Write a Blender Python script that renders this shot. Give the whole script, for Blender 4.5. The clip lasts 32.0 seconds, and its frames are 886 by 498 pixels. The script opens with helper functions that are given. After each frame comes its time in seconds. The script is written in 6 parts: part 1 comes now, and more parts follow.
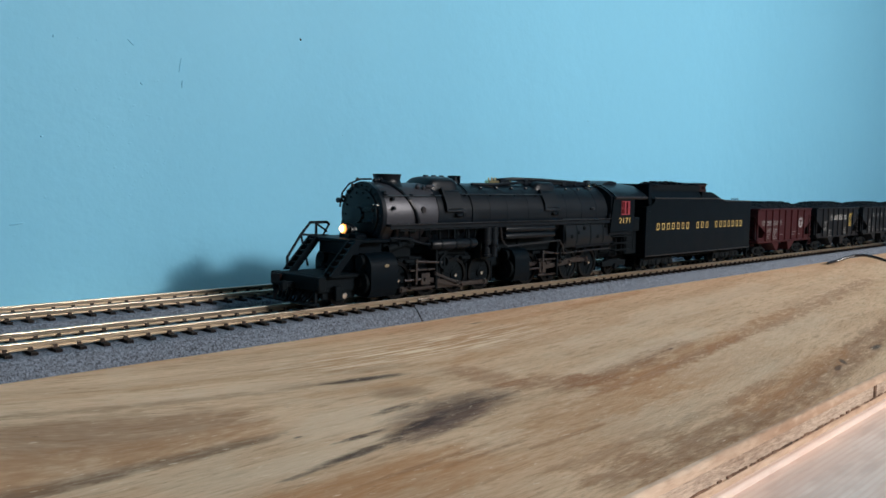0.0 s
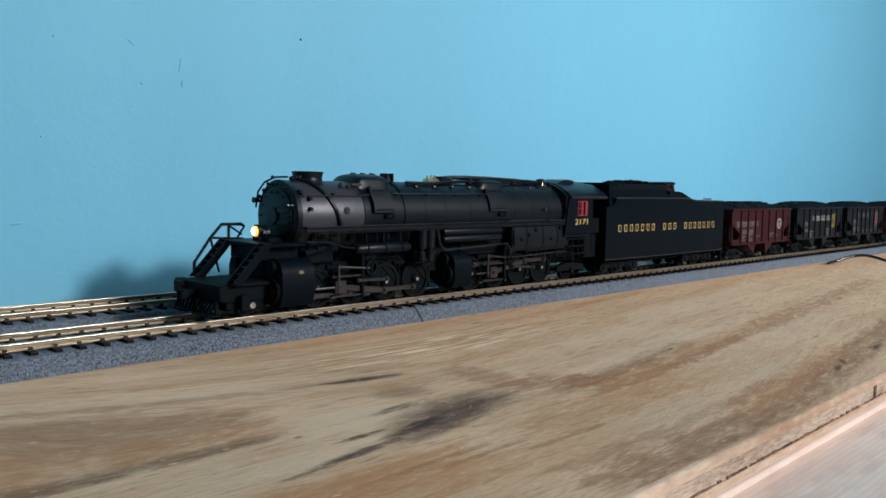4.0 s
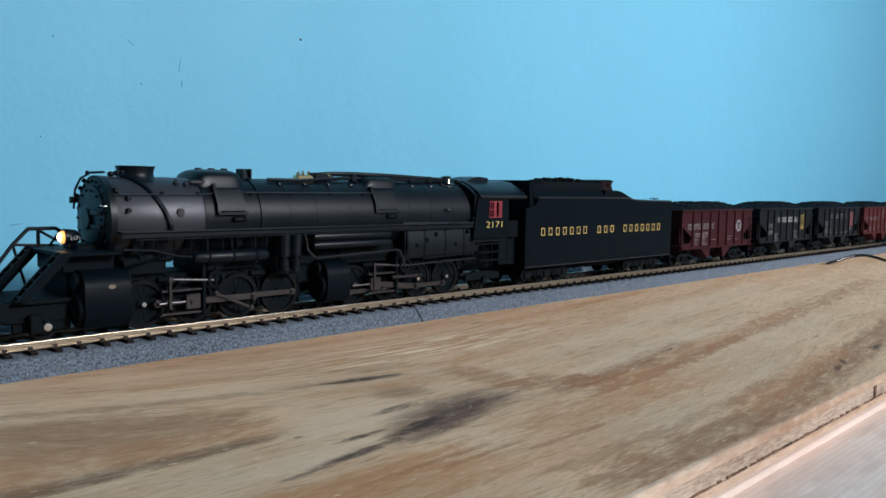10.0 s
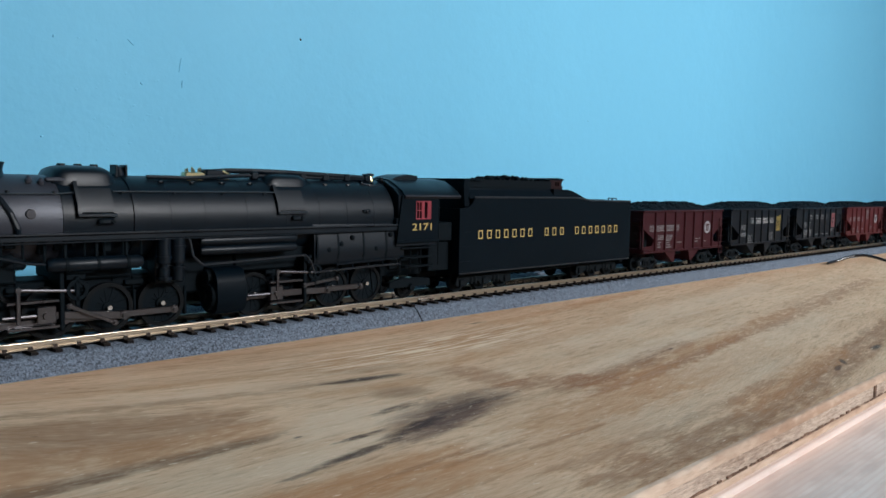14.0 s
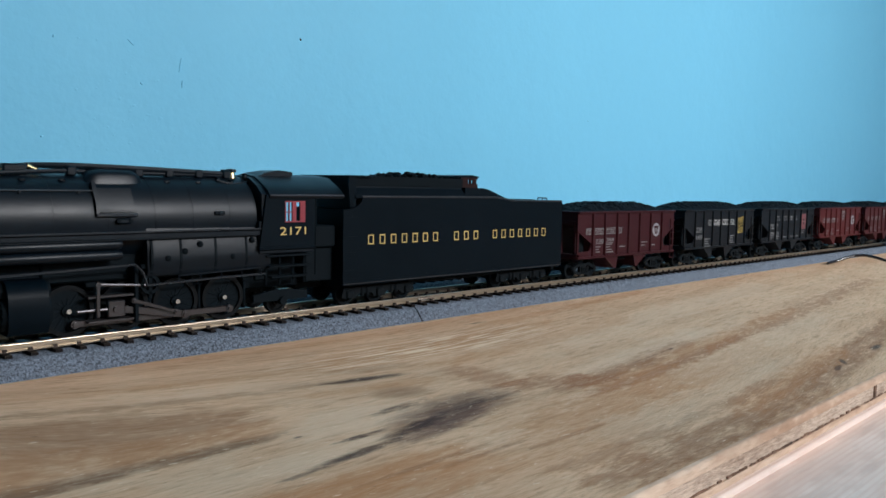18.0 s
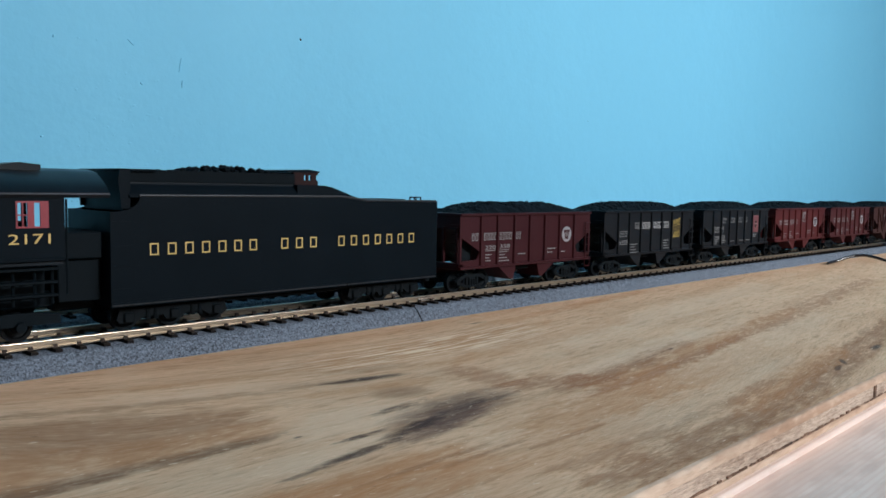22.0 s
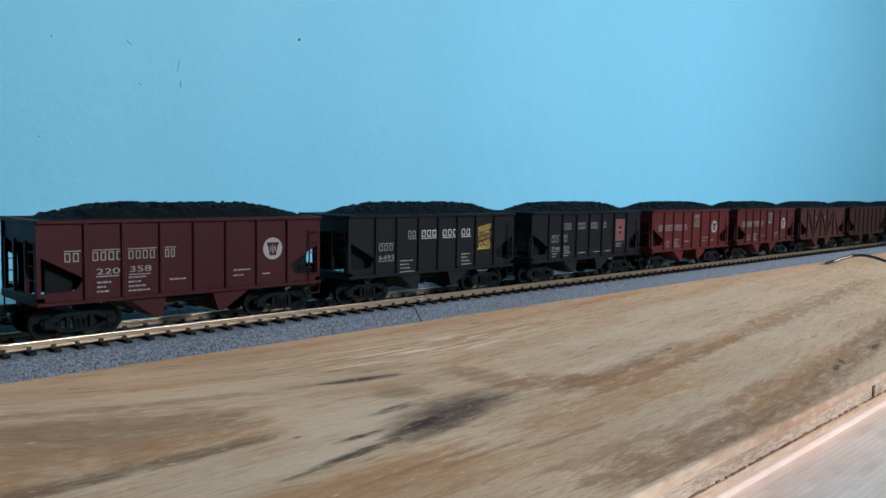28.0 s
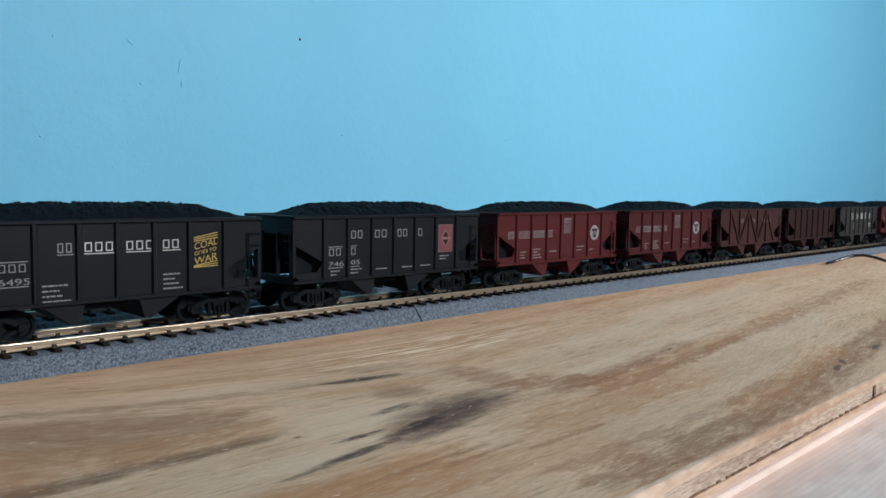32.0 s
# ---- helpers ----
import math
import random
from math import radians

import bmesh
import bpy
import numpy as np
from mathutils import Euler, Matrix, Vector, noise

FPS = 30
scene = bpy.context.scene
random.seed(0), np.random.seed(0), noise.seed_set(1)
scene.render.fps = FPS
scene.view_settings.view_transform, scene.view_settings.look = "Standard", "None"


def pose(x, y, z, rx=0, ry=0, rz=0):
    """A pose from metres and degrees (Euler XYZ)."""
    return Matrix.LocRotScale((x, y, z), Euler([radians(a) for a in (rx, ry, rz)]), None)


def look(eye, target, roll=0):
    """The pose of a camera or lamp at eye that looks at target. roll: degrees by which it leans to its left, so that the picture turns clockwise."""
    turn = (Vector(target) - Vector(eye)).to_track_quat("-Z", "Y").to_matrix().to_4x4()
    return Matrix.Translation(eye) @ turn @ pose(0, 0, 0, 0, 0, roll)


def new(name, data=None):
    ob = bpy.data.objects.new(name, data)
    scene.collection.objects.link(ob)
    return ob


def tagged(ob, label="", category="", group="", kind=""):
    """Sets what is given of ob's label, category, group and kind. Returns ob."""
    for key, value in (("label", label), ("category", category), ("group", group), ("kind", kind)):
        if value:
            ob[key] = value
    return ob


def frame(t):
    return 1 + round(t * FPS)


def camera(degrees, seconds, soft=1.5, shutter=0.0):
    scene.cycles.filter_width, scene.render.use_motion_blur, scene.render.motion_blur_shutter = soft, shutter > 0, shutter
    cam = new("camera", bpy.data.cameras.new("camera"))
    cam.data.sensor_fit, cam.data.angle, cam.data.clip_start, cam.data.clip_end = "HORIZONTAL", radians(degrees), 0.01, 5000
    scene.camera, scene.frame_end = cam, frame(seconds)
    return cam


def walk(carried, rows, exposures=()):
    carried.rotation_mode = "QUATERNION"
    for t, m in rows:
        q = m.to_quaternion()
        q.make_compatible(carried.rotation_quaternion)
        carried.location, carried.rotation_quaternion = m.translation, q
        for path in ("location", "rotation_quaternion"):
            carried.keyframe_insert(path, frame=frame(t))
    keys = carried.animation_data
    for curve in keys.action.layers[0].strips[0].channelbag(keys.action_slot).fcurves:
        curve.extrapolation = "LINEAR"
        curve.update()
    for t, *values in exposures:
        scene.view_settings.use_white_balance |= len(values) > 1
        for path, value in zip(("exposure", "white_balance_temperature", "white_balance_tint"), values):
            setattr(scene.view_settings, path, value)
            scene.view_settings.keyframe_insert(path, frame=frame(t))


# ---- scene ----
# One fixed camera on the bench, looking along a model railway on a plywood deck.
MM = 0.001
EYE = Vector((0.0, -0.2682, 0.0500))
YAW, TILT, ROLL = radians(45.13), radians(4.56), 1.065
AIM = EYE + Vector((math.cos(YAW) * math.cos(TILT), math.sin(YAW) * math.cos(TILT), -math.sin(TILT)))
cam = camera(58.79, 32.0, soft=1.6)


def resting(nudge):
    """The camera's pose; nudge: degrees by which the bench's shaking turns it."""
    way = Matrix.Rotation(radians(-nudge), 3, "Z") @ (AIM - EYE)
    return look(EYE, EYE + way, ROLL)


walk(cam, [(0.0, resting(0)), (26.0, resting(0)), (27.5, resting(0.09)), (28.5, resting(0.06)), (29.2, resting(0)), (30.0, resting(0)), (30.7, resting(0.045)), (32.0, resting(0.045))],
     [(0.0, 0.0, 6660, 13), (1.0, 0.0, 6580, 12), (3.0, 0.03, 6400, 10), (5.5, 0.0, 6200, 10), (6.0, -0.01, 6160, 10), (7.0, 0.08, 6120, 10), (14.0, 0.03, 6060, 10), (25.0, 0.03, 6060, 10), (32.0, 0.08, 6120, 10)])

# ---- world and light ----
world = bpy.data.worlds.new("sky")
scene.world = world
world.use_nodes = True
wn = world.node_tree.nodes
sky = wn.new("ShaderNodeTexSky")
sky.sky_type, sky.sun_disc = "NISHITA", False
sky.sun_elevation, sky.sun_rotation = radians(23), radians(163)
wn["Background"].inputs[1].default_value = 0.12
world.node_tree.links.new(sky.outputs[0], wn["Background"].inputs[0])


def window_lamp(name, eye, target, w, h, watts, colour):
    d = bpy.data.lights.new(name, "AREA")
    d.shape, d.size, d.size_y, d.energy, d.color = "RECTANGLE", w, h, watts, colour
    ob = new(name, d)
    ob.matrix_world = look(eye, target)
    return ob


# hazy low sun through the window behind the camera, and the sky's light in that window
SUN_WAY = Vector((-0.277, 0.885, -0.386))
sun = bpy.data.lights.new("sun", "SUN")
sun.energy, sun.angle, sun.color = 2.72, radians(5.2), (1.0, 0.955, 0.90)
sun_ob = new("sun", sun)
sun_ob.matrix_world = look((1.9, -4.2, 2.0), Vector((1.9, -4.2, 2.0)) + SUN_WAY)
window_lamp("daylight_window", (1.00, -1.58, 0.90), (0.95, 0.0, 0.25), 0.95, 0.78, 11.4, (0.94, 0.97, 1.0))


# ---- materials ----
def material(name, colour, rough=0.6, metal=0.0, vary=0.12, grain=900.0, coarse=90.0, bump=0.15, spec=0.5, stretch=(1, 1, 1), island=0.0):
    """Colour with variation at two scales, uneven gloss and a fine relief."""
    m = bpy.data.materials.new(name)
    m.use_nodes = True
    n, l = m.node_tree.nodes, m.node_tree.links
    b = n["Principled BSDF"]
    tc, mp = n.new("ShaderNodeTexCoord"), n.new("ShaderNodeMapping")
    mp.inputs["Scale"].default_value = stretch
    l.new(tc.outputs["Object"], mp.inputs[0])
    fine, big = n.new("ShaderNodeTexNoise"), n.new("ShaderNodeTexNoise")
    fine.inputs["Scale"].default_value, big.inputs["Scale"].default_value = grain, coarse
    fine.inputs["Detail"].default_value, big.inputs["Detail"].default_value = 3, 4
    for t in (fine, big):
        l.new(mp.outputs[0], t.inputs["Vector"])
    mix = n.new("ShaderNodeMath")
    mix.operation = "ADD"
    l.new(fine.outputs["Fac"], mix.inputs[0])
    l.new(big.outputs["Fac"], mix.inputs[1])
    rmp = n.new("ShaderNodeMapRange")
    rmp.inputs["From Min"].default_value, rmp.inputs["From Max"].default_value = 0.6, 1.4
    rmp.inputs["To Min"].default_value, rmp.inputs["To Max"].default_value = 1 - vary, 1 + vary
    l.new(mix.outputs[0], rmp.inputs["Value"])
    last = rmp.outputs[0]
    if island:
        oi = n.new("ShaderNodeObjectInfo")
        r2, mu = n.new("ShaderNodeMapRange"), n.new("ShaderNodeMath")
        r2.inputs["To Min"].default_value, r2.inputs["To Max"].default_value = 1 - island, 1 + island
        l.new(oi.outputs["Random"], r2.inputs["Value"])
        mu.operation = "MULTIPLY"
        l.new(last, mu.inputs[0])
        l.new(r2.outputs[0], mu.inputs[1])
        last = mu.outputs[0]
    vm = n.new("ShaderNodeVectorMath")
    vm.operation = "SCALE"
    vm.inputs[0].default_value = colour[:3]
    l.new(last, vm.inputs["Scale"])
    l.new(vm.outputs[0], b.inputs["Base Color"])
    rr = n.new("ShaderNodeMapRange")
    rr.inputs["To Min"].default_value, rr.inputs["To Max"].default_value = max(0.02, rough - 0.09), min(1, rough + 0.09)
    l.new(big.outputs["Fac"], rr.inputs["Value"])
    l.new(rr.outputs[0], b.inputs["Roughness"])
    b.inputs["Metallic"].default_value = metal
    b.inputs["Specular IOR Level"].default_value = spec
    if bump:
        bp = n.new("ShaderNodeBump")
        bp.inputs["Strength"].default_value, bp.inputs["Distance"].default_value = bump, 0.0004
        l.new(fine.outputs["Fac"], bp.inputs["Height"])
        l.new(bp.outputs[0], b.inputs["Normal"])
    return m


def glow(name, colour, strength):
    m = bpy.data.materials.new(name)
    m.use_nodes = True
    b = m.node_tree.nodes["Principled BSDF"]
    b.inputs["Base Color"].default_value = (*colour, 1)
    b.inputs["Emission Color"].default_value, b.inputs["Emission Strength"].default_value = (*colour, 1), strength
    return m


BLACK = material("engine_black", (0.0018, 0.0052, 0.0094), 0.39, spec=0.22, bump=0.05)
TENDER_BLACK = material("tender_black", (0.0014, 0.0045, 0.0078), 0.44, spec=0.065, bump=0.05)
GRAPHITE = material("graphite_smokebox", (0.032, 0.035, 0.046), 0.42, metal=0.30, spec=0.5, bump=0.05)
GEAR = material("dark_running_gear", (0.0034, 0.0064, 0.0090), 0.65, spec=0.06)
ROD = material("dull_steel_rod", (0.085, 0.080, 0.084), 0.30, metal=0.9, bump=0.05)
BRIGHT = material("bright_steel", (0.62, 0.60, 0.58), 0.25, metal=1.0, bump=0.03)
GLUE = material("dark_glue_line", (0.17, 0.10, 0.065), 0.9, vary=0.8, grain=500, coarse=60)
PLATE = material("tarnished_plate", (0.16, 0.13, 0.08), 0.5, bump=0)
BRASS = material("brass", (0.60, 0.47, 0.25), 0.28, metal=1.0, bump=0.03)
GOLD = material("gold_lettering", (0.56, 0.40, 0.13), 0.5, bump=0)
WHITE_PAINT = material("white_lettering", (0.46, 0.46, 0.46), 0.6, vary=0.2, bump=0)
FADED = material("faded_lettering", (0.185, 0.188, 0.195), 0.7, vary=0.25, bump=0)
EMBLEM = material("dusty_white_emblem", (0.22, 0.22, 0.24), 0.7, vary=0.2, bump=0)
RED_TRIM = material("red_window_trim", (0.22, 0.024, 0.036), 0.4)
YELLOW = material("yellow_sign", (0.36, 0.26, 0.05), 0.6, bump=0)
RED_SIGN = material("red_sign", (0.11, 0.022, 0.028), 0.6, bump=0)
CAR_RED = material("freight_car_red", (0.032, 0.0064, 0.0092), 0.48, spec=0.13, bump=0.08)
CAR_RED_B = material("bright_freight_car_red", (0.060, 0.0105, 0.0118), 0.5, spec=0.13, bump=0.08)
CAR_BROWN = material("faded_brown_red", (0.034, 0.0135, 0.0130), 0.6, spec=0.10, bump=0.08)
CAR_DARK_BROWN = material("dark_brown_red", (0.018, 0.0070, 0.0072), 0.6, spec=0.10, bump=0.08)
CAR_BLACK = material("freight_car_black", (0.0038, 0.0056, 0.0086), 0.46, spec=0.15, bump=0.08)
CAR_DEEP = material("deep_black", (0.003, 0.0034, 0.0042), 0.6, spec=0.35)
COAL = material("coal", (0.0036, 0.0062, 0.0088), 0.75, spec=0.07, vary=0.4, grain=1500, coarse=300, bump=0.7)
TRUCK = material("truck_frame_black", (0.0036, 0.0062, 0.0084), 0.6, spec=0.08)
WHEEL = material("wheel_steel", (0.0040, 0.0052, 0.0064), 0.45, metal=0.25, spec=0.12)
# paler and glossier than the other blacks, to draw highlight lines on edges
SATIN = material("satin_black_edge", (0.010, 0.013, 0.018), 0.30, spec=0.6, bump=0.03)
RAIL = material("nickel_silver_rail", (0.50, 0.425, 0.335), 0.29, metal=0.95, vary=0.14, bump=0.04, stretch=(0.05, 1, 1))
# browner and lighter than the ties, for the warm light on spike heads
SPIKE = material("warm_lit_brown_spike", (0.032, 0.021, 0.016), 0.5, spec=0.3, island=0.3)
CAR_RED_C = material("duller_freight_car_red", (0.046, 0.0095, 0.0112), 0.5, spec=0.12, bump=0.08)
TIE = material("black_plastic_tie", (0.0075, 0.0056, 0.0056), 0.7, spec=0.15, island=0.2)
LAMP = glow("lit_headlight", (1.0, 0.70, 0.36), 3.6)
LAMP_HALO = glow("amber_lens_halo", (1.0, 0.42, 0.10), 1.5)


def speckled_foam():
    m = material("speckled_grey_foam", (0.128, 0.154, 0.194), 0.95, vary=1.0, grain=2900, coarse=1300, bump=0.9, spec=0.2)
    for nd in m.node_tree.nodes:
        if nd.bl_idname == "ShaderNodeMapRange" and nd.inputs["From Min"].default_value > 0.5:
            nd.inputs["From Min"].default_value, nd.inputs["From Max"].default_value = 0.78, 1.26
            nd.inputs["To Min"].default_value, nd.inputs["To Max"].default_value = 0.30, 1.75
    return m


FOAM = speckled_foam()


def wall_paint():
    """Sky-blue wall paint over roughly filled plaster."""
    m = material("blue_wall_paint", (0.155, 0.452, 0.645), 0.6, vary=0.02, grain=260, coarse=5, bump=0.0, spec=0.3)
    n, l = m.node_tree.nodes, m.node_tree.links
    tc = n.new("ShaderNodeTexCoord")
    a, b2 = n.new("ShaderNodeTexNoise"), n.new("ShaderNodeTexNoise")
    a.inputs["Scale"].default_value, a.inputs["Detail"].default_value = 45, 5
    b2.inputs["Scale"].default_value, b2.inputs["Detail"].default_value = 420, 2
    sm = n.new("ShaderNodeMath")
    sm.operation, sm.inputs[1].default_value = "MULTIPLY_ADD", 0.12
    for t in (a, b2):
        l.new(tc.outputs["Object"], t.inputs["Vector"])
    l.new(b2.outputs["Fac"], sm.inputs[0])
    l.new(a.outputs["Fac"], sm.inputs[2])
    bp = n.new("ShaderNodeBump")
    bp.inputs["Strength"].default_value, bp.inputs["Distance"].default_value = 0.24, 0.003
    l.new(sm.outputs[0], bp.inputs["Height"])
    l.new(bp.outputs[0], n["Principled BSDF"].inputs["Normal"])
    return m


WALL = wall_paint()


def wood(name, light, mid, dark, rings=28.0, rough=0.8, fleck=0.5, bump=0.4, bands=0.0):
    """Sawn or planed wood with long figure along x."""
    m = bpy.data.materials.new(name)
    m.use_nodes = True
    n, l = m.node_tree.nodes, m.node_tree.links
    b = n["Principled BSDF"]
    tc = n.new("ShaderNodeTexCoord")

    def mapped(scale, rot=0.0, loc=(0, 0, 0)):
        mp = n.new("ShaderNodeMapping")
        mp.inputs["Scale"].default_value, mp.inputs["Rotation"].default_value, mp.inputs["Location"].default_value = scale, (0, 0, rot), loc
        l.new(tc.outputs["Object"], mp.inputs[0])
        return mp.outputs[0]

    def noise_tex(vec, scale, detail=4, dist=0.0):
        t = n.new("ShaderNodeTexNoise")
        t.inputs["Scale"].default_value, t.inputs["Detail"].default_value, t.inputs["Distortion"].default_value = scale, detail, dist
        l.new(vec, t.inputs["Vector"])
        return t.outputs["Fac"]

    def maths(op, a, c, d=None):
        t = n.new("ShaderNodeMath")
        t.operation = op
        for k, v in enumerate((a, c) if d is None else (a, c, d)):
            if isinstance(v, (int, float)):
                t.inputs[k].default_value = v
            else:
                l.new(v, t.inputs[k])
        return t.outputs[0]

    def ramp(fac, *stops):
        t = n.new("ShaderNodeValToRGB")
        el = t.color_ramp.elements
        while len(el) < len(stops):
            el.new(0.5)
        for e, (p, c) in zip(el, stops):
            e.position, e.color = p, (*c, 1)
        l.new(fac, t.inputs[0])
        return t.outputs[0]

    def blend(fac, a, c):
        t = n.new("ShaderNodeMix")
        t.data_type = "RGBA"
        l.new(fac, t.inputs[0])
        for k, v in ((6, a), (7, c)):
            if isinstance(v, tuple):
                t.inputs[k].default_value = (*v, 1)
            else:
                l.new(v, t.inputs[k])
        return t.outputs[2]

    figure = noise_tex(mapped((0.20, 1, 1), 0.05), rings * 0.8, 4, 0.8)
    streak = noise_tex(mapped((0.15, 1, 1), 0.03), rings * 20, 5, 0.3)
    mottle = noise_tex(mapped((0.42, 1, 1), 0.06), rings * 6, 8, 0.3)
    flecks = noise_tex(mapped((0.27, 1, 1), 0.04), rings * 17, 3, 0.0)
    pores = noise_tex(mapped((0.20, 1, 1)), rings * 34, 4, 0.2)
    col = ramp(figure, (0.30, dark), (0.44, mid), (0.60, light))
    col = blend(maths("MULTIPLY", ramp(mottle, (0.47, (0, 0, 0)), (0.70, (1, 1, 1))), 0.44), col, dark)
    col = blend(maths("MULTIPLY", ramp(mottle, (0.32, (1, 1, 1)), (0.46, (0, 0, 0))), 0.35), col, light)
    col = blend(maths("MULTIPLY", ramp(streak, (0.45, (0, 0, 0)), (0.70, (1, 1, 1))), 0.45), col, dark)
    col = blend(maths("MULTIPLY", ramp(flecks, (0.56, (0, 0, 0)), (0.72, (1, 1, 1))), fleck), col, tuple(min(1, c * 1.22) for c in light))
    col = blend(maths("MULTIPLY", ramp(pores, (0.50, (0, 0, 0)), (0.72, (1, 1, 1))), 0.42), col, tuple(c * 0.75 for c in dark))
    if bands:
        wv = n.new("ShaderNodeTexWave")
        wv.wave_type, wv.bands_direction = "BANDS", "Y"
        wv.inputs["Scale"].default_value, wv.inputs["Distortion"].default_value = 185.0, 1.6
        wv.inputs["Detail"].default_value, wv.inputs["Detail Scale"].default_value = 2.0, 0.25
        l.new(mapped((0.15, 1, 1), 0.02), wv.inputs["Vector"])
        col = blend(maths("MULTIPLY", ramp(wv.outputs["Fac"], (0.45, (0, 0, 0)), (0.95, (1, 1, 1))), bands), col, dark)
    l.new(col, b.inputs["Base Color"])
    b.inputs["Roughness"].default_value = rough
    b.inputs["Specular IOR Level"].default_value = 0.14
    bp = n.new("ShaderNodeBump")
    bp.inputs["Strength"].default_value, bp.inputs["Distance"].default_value = bump, 0.0006
    l.new(maths("ADD", streak, maths("ADD", flecks, pores)), bp.inputs["Height"])
    l.new(bp.outputs[0], b.inputs["Normal"])
    return m


def face_veneer():
    """Weathered rotary-cut veneer: the grain dips round a knot, with brown bands along it, ink-dark stains and raised pale flecks. Lengths in mm."""
    m = bpy.data.materials.new("weathered_plywood")
    m.use_nodes = True
    n, l = m.node_tree.nodes, m.node_tree.links
    b = n["Principled BSDF"]
    tc, sep = n.new("ShaderNodeTexCoord"), n.new("ShaderNodeSeparateXYZ")
    scale = n.new("ShaderNodeVectorMath")
    scale.operation, scale.inputs["Scale"].default_value = "SCALE", 1 / MM
    l.new(tc.outputs["Object"], scale.inputs[0])
    l.new(scale.outputs[0], sep.inputs[0])

    def maths(op, *args):
        t = n.new("ShaderNodeMath")
        t.operation = op
        for k, v in enumerate(args):
            if isinstance(v, (int, float)):
                t.inputs[k].default_value = v
            else:
                l.new(v, t.inputs[k])
        return t.outputs[0]

    def between(v, a, c, lo=0.0, hi=1.0):
        t = n.new("ShaderNodeMapRange")
        t.interpolation_type = "SMOOTHSTEP"
        for k, w in ((1, a), (2, c), (3, lo), (4, hi)):
            t.inputs[k].default_value = w
        l.new(v, t.inputs[0])
        return t.outputs[0]

    def blend(fac, a, c):
        t = n.new("ShaderNodeMix")
        t.data_type = "RGBA"
        l.new(fac, t.inputs[0])
        for k, v in ((6, a), (7, c)):
            if isinstance(v, tuple):
                t.inputs[k].default_value = (*v, 1)
            else:
                l.new(v, t.inputs[k])
        return t.outputs[2]

    x, y = sep.outputs[0], sep.outputs[1]
    left = maths("MAXIMUM", maths("SUBTRACT", 190.0, x), 0.0)
    right = maths("MAXIMUM", maths("SUBTRACT", x, 190.0), 0.0)
    dip = maths("MULTIPLY", maths("MULTIPLY", maths("MINIMUM", maths("MULTIPLY", left, left), 26000.0), 0.0015), between(y, -120.0, -60.0))
    rise = maths("MULTIPLY", maths("SUBTRACT", maths("SQRT", maths("ADD", maths("MULTIPLY", right, right), 1600.0)), 40.0), 0.13)
    g = maths("SUBTRACT", maths("SUBTRACT", y, dip), rise)

    def grain(along, across, detail=4, dist=0.0, seed=0.0, rough=0.5):
        """Noise whose blobs are about along x across mm, laid along the grain."""
        c = n.new("ShaderNodeCombineXYZ")
        l.new(maths("DIVIDE", x, along), c.inputs[0])
        l.new(maths("DIVIDE", g, across), c.inputs[1])
        c.inputs[2].default_value = seed
        t = n.new("ShaderNodeTexNoise")
        t.inputs["Scale"].default_value, t.inputs["Detail"].default_value, t.inputs["Distortion"].default_value, t.inputs["Roughness"].default_value = 1.0, detail, dist, rough
        l.new(c.outputs[0], t.inputs["Vector"])
        return t.outputs["Fac"]

    broad = grain(95, 13, 3, 0.4, 1.0)
    streak = grain(15, 2.0, 6, 0.6, 5.0, 0.65)
    fibre = grain(5.0, 0.62, 4, 0.2, 9.0, 0.6)
    speck = grain(4.2, 1.0, 2, 0.0, 14.0)
    dark_speck = grain(3.2, 0.8, 2, 0.0, 23.0)
    patch = grain(22, 16, 4, 0.5, 31.0)
    wob, wob2 = grain(13, 4.2, 6, 0.6, 40.0, 0.65), grain(4.5, 1.1, 4, 0.3, 47.0, 0.65)

    light, mid, dark = (0.78, 0.530, 0.340), (0.68, 0.435, 0.265), (0.32, 0.155, 0.078)
    col = blend(between(broad, 0.36, 0.62), mid, light)
    col = blend(maths("MULTIPLY", between(streak, 0.48, 0.72), 0.55), col, dark)
    col = blend(maths("MULTIPLY", between(patch, 0.50, 0.72), 0.35), col, (0.73, 0.545, 0.375))
    col = blend(maths("MULTIPLY", between(fibre, 0.50, 0.74), 0.42), col, dark)

    def shade(colour, strength, r):
        """Lays a colour where r, a squared distance with ragged noise, is under about one."""
        return blend(between(r, -0.2, 1.65, strength, 0.0), col, colour)

    def ragged(r, much):
        r = maths("ADD", r, maths("MULTIPLY", maths("SUBTRACT", wob, 0.5), 7.5 * much))
        return maths("ADD", r, maths("MULTIPLY", maths("SUBTRACT", wob2, 0.5), 3.2 * much))

    def band(x0, x1, at, half, strength, colour, much=0.6, fade=22.0):
        """A streak that follows the grain line at from x0 to x1."""
        d = maths("DIVIDE", maths("SUBTRACT", g, at), half)
        ends = maths("MULTIPLY", between(x, x0 - fade, x0 + fade, 4.0, 0.0), 1.0)
        ends = maths("ADD", ends, between(x, x1 - fade, x1 + fade, 0.0, 4.0))
        return shade(colour, strength, ragged(maths("ADD", maths("MULTIPLY", d, d), ends), much))

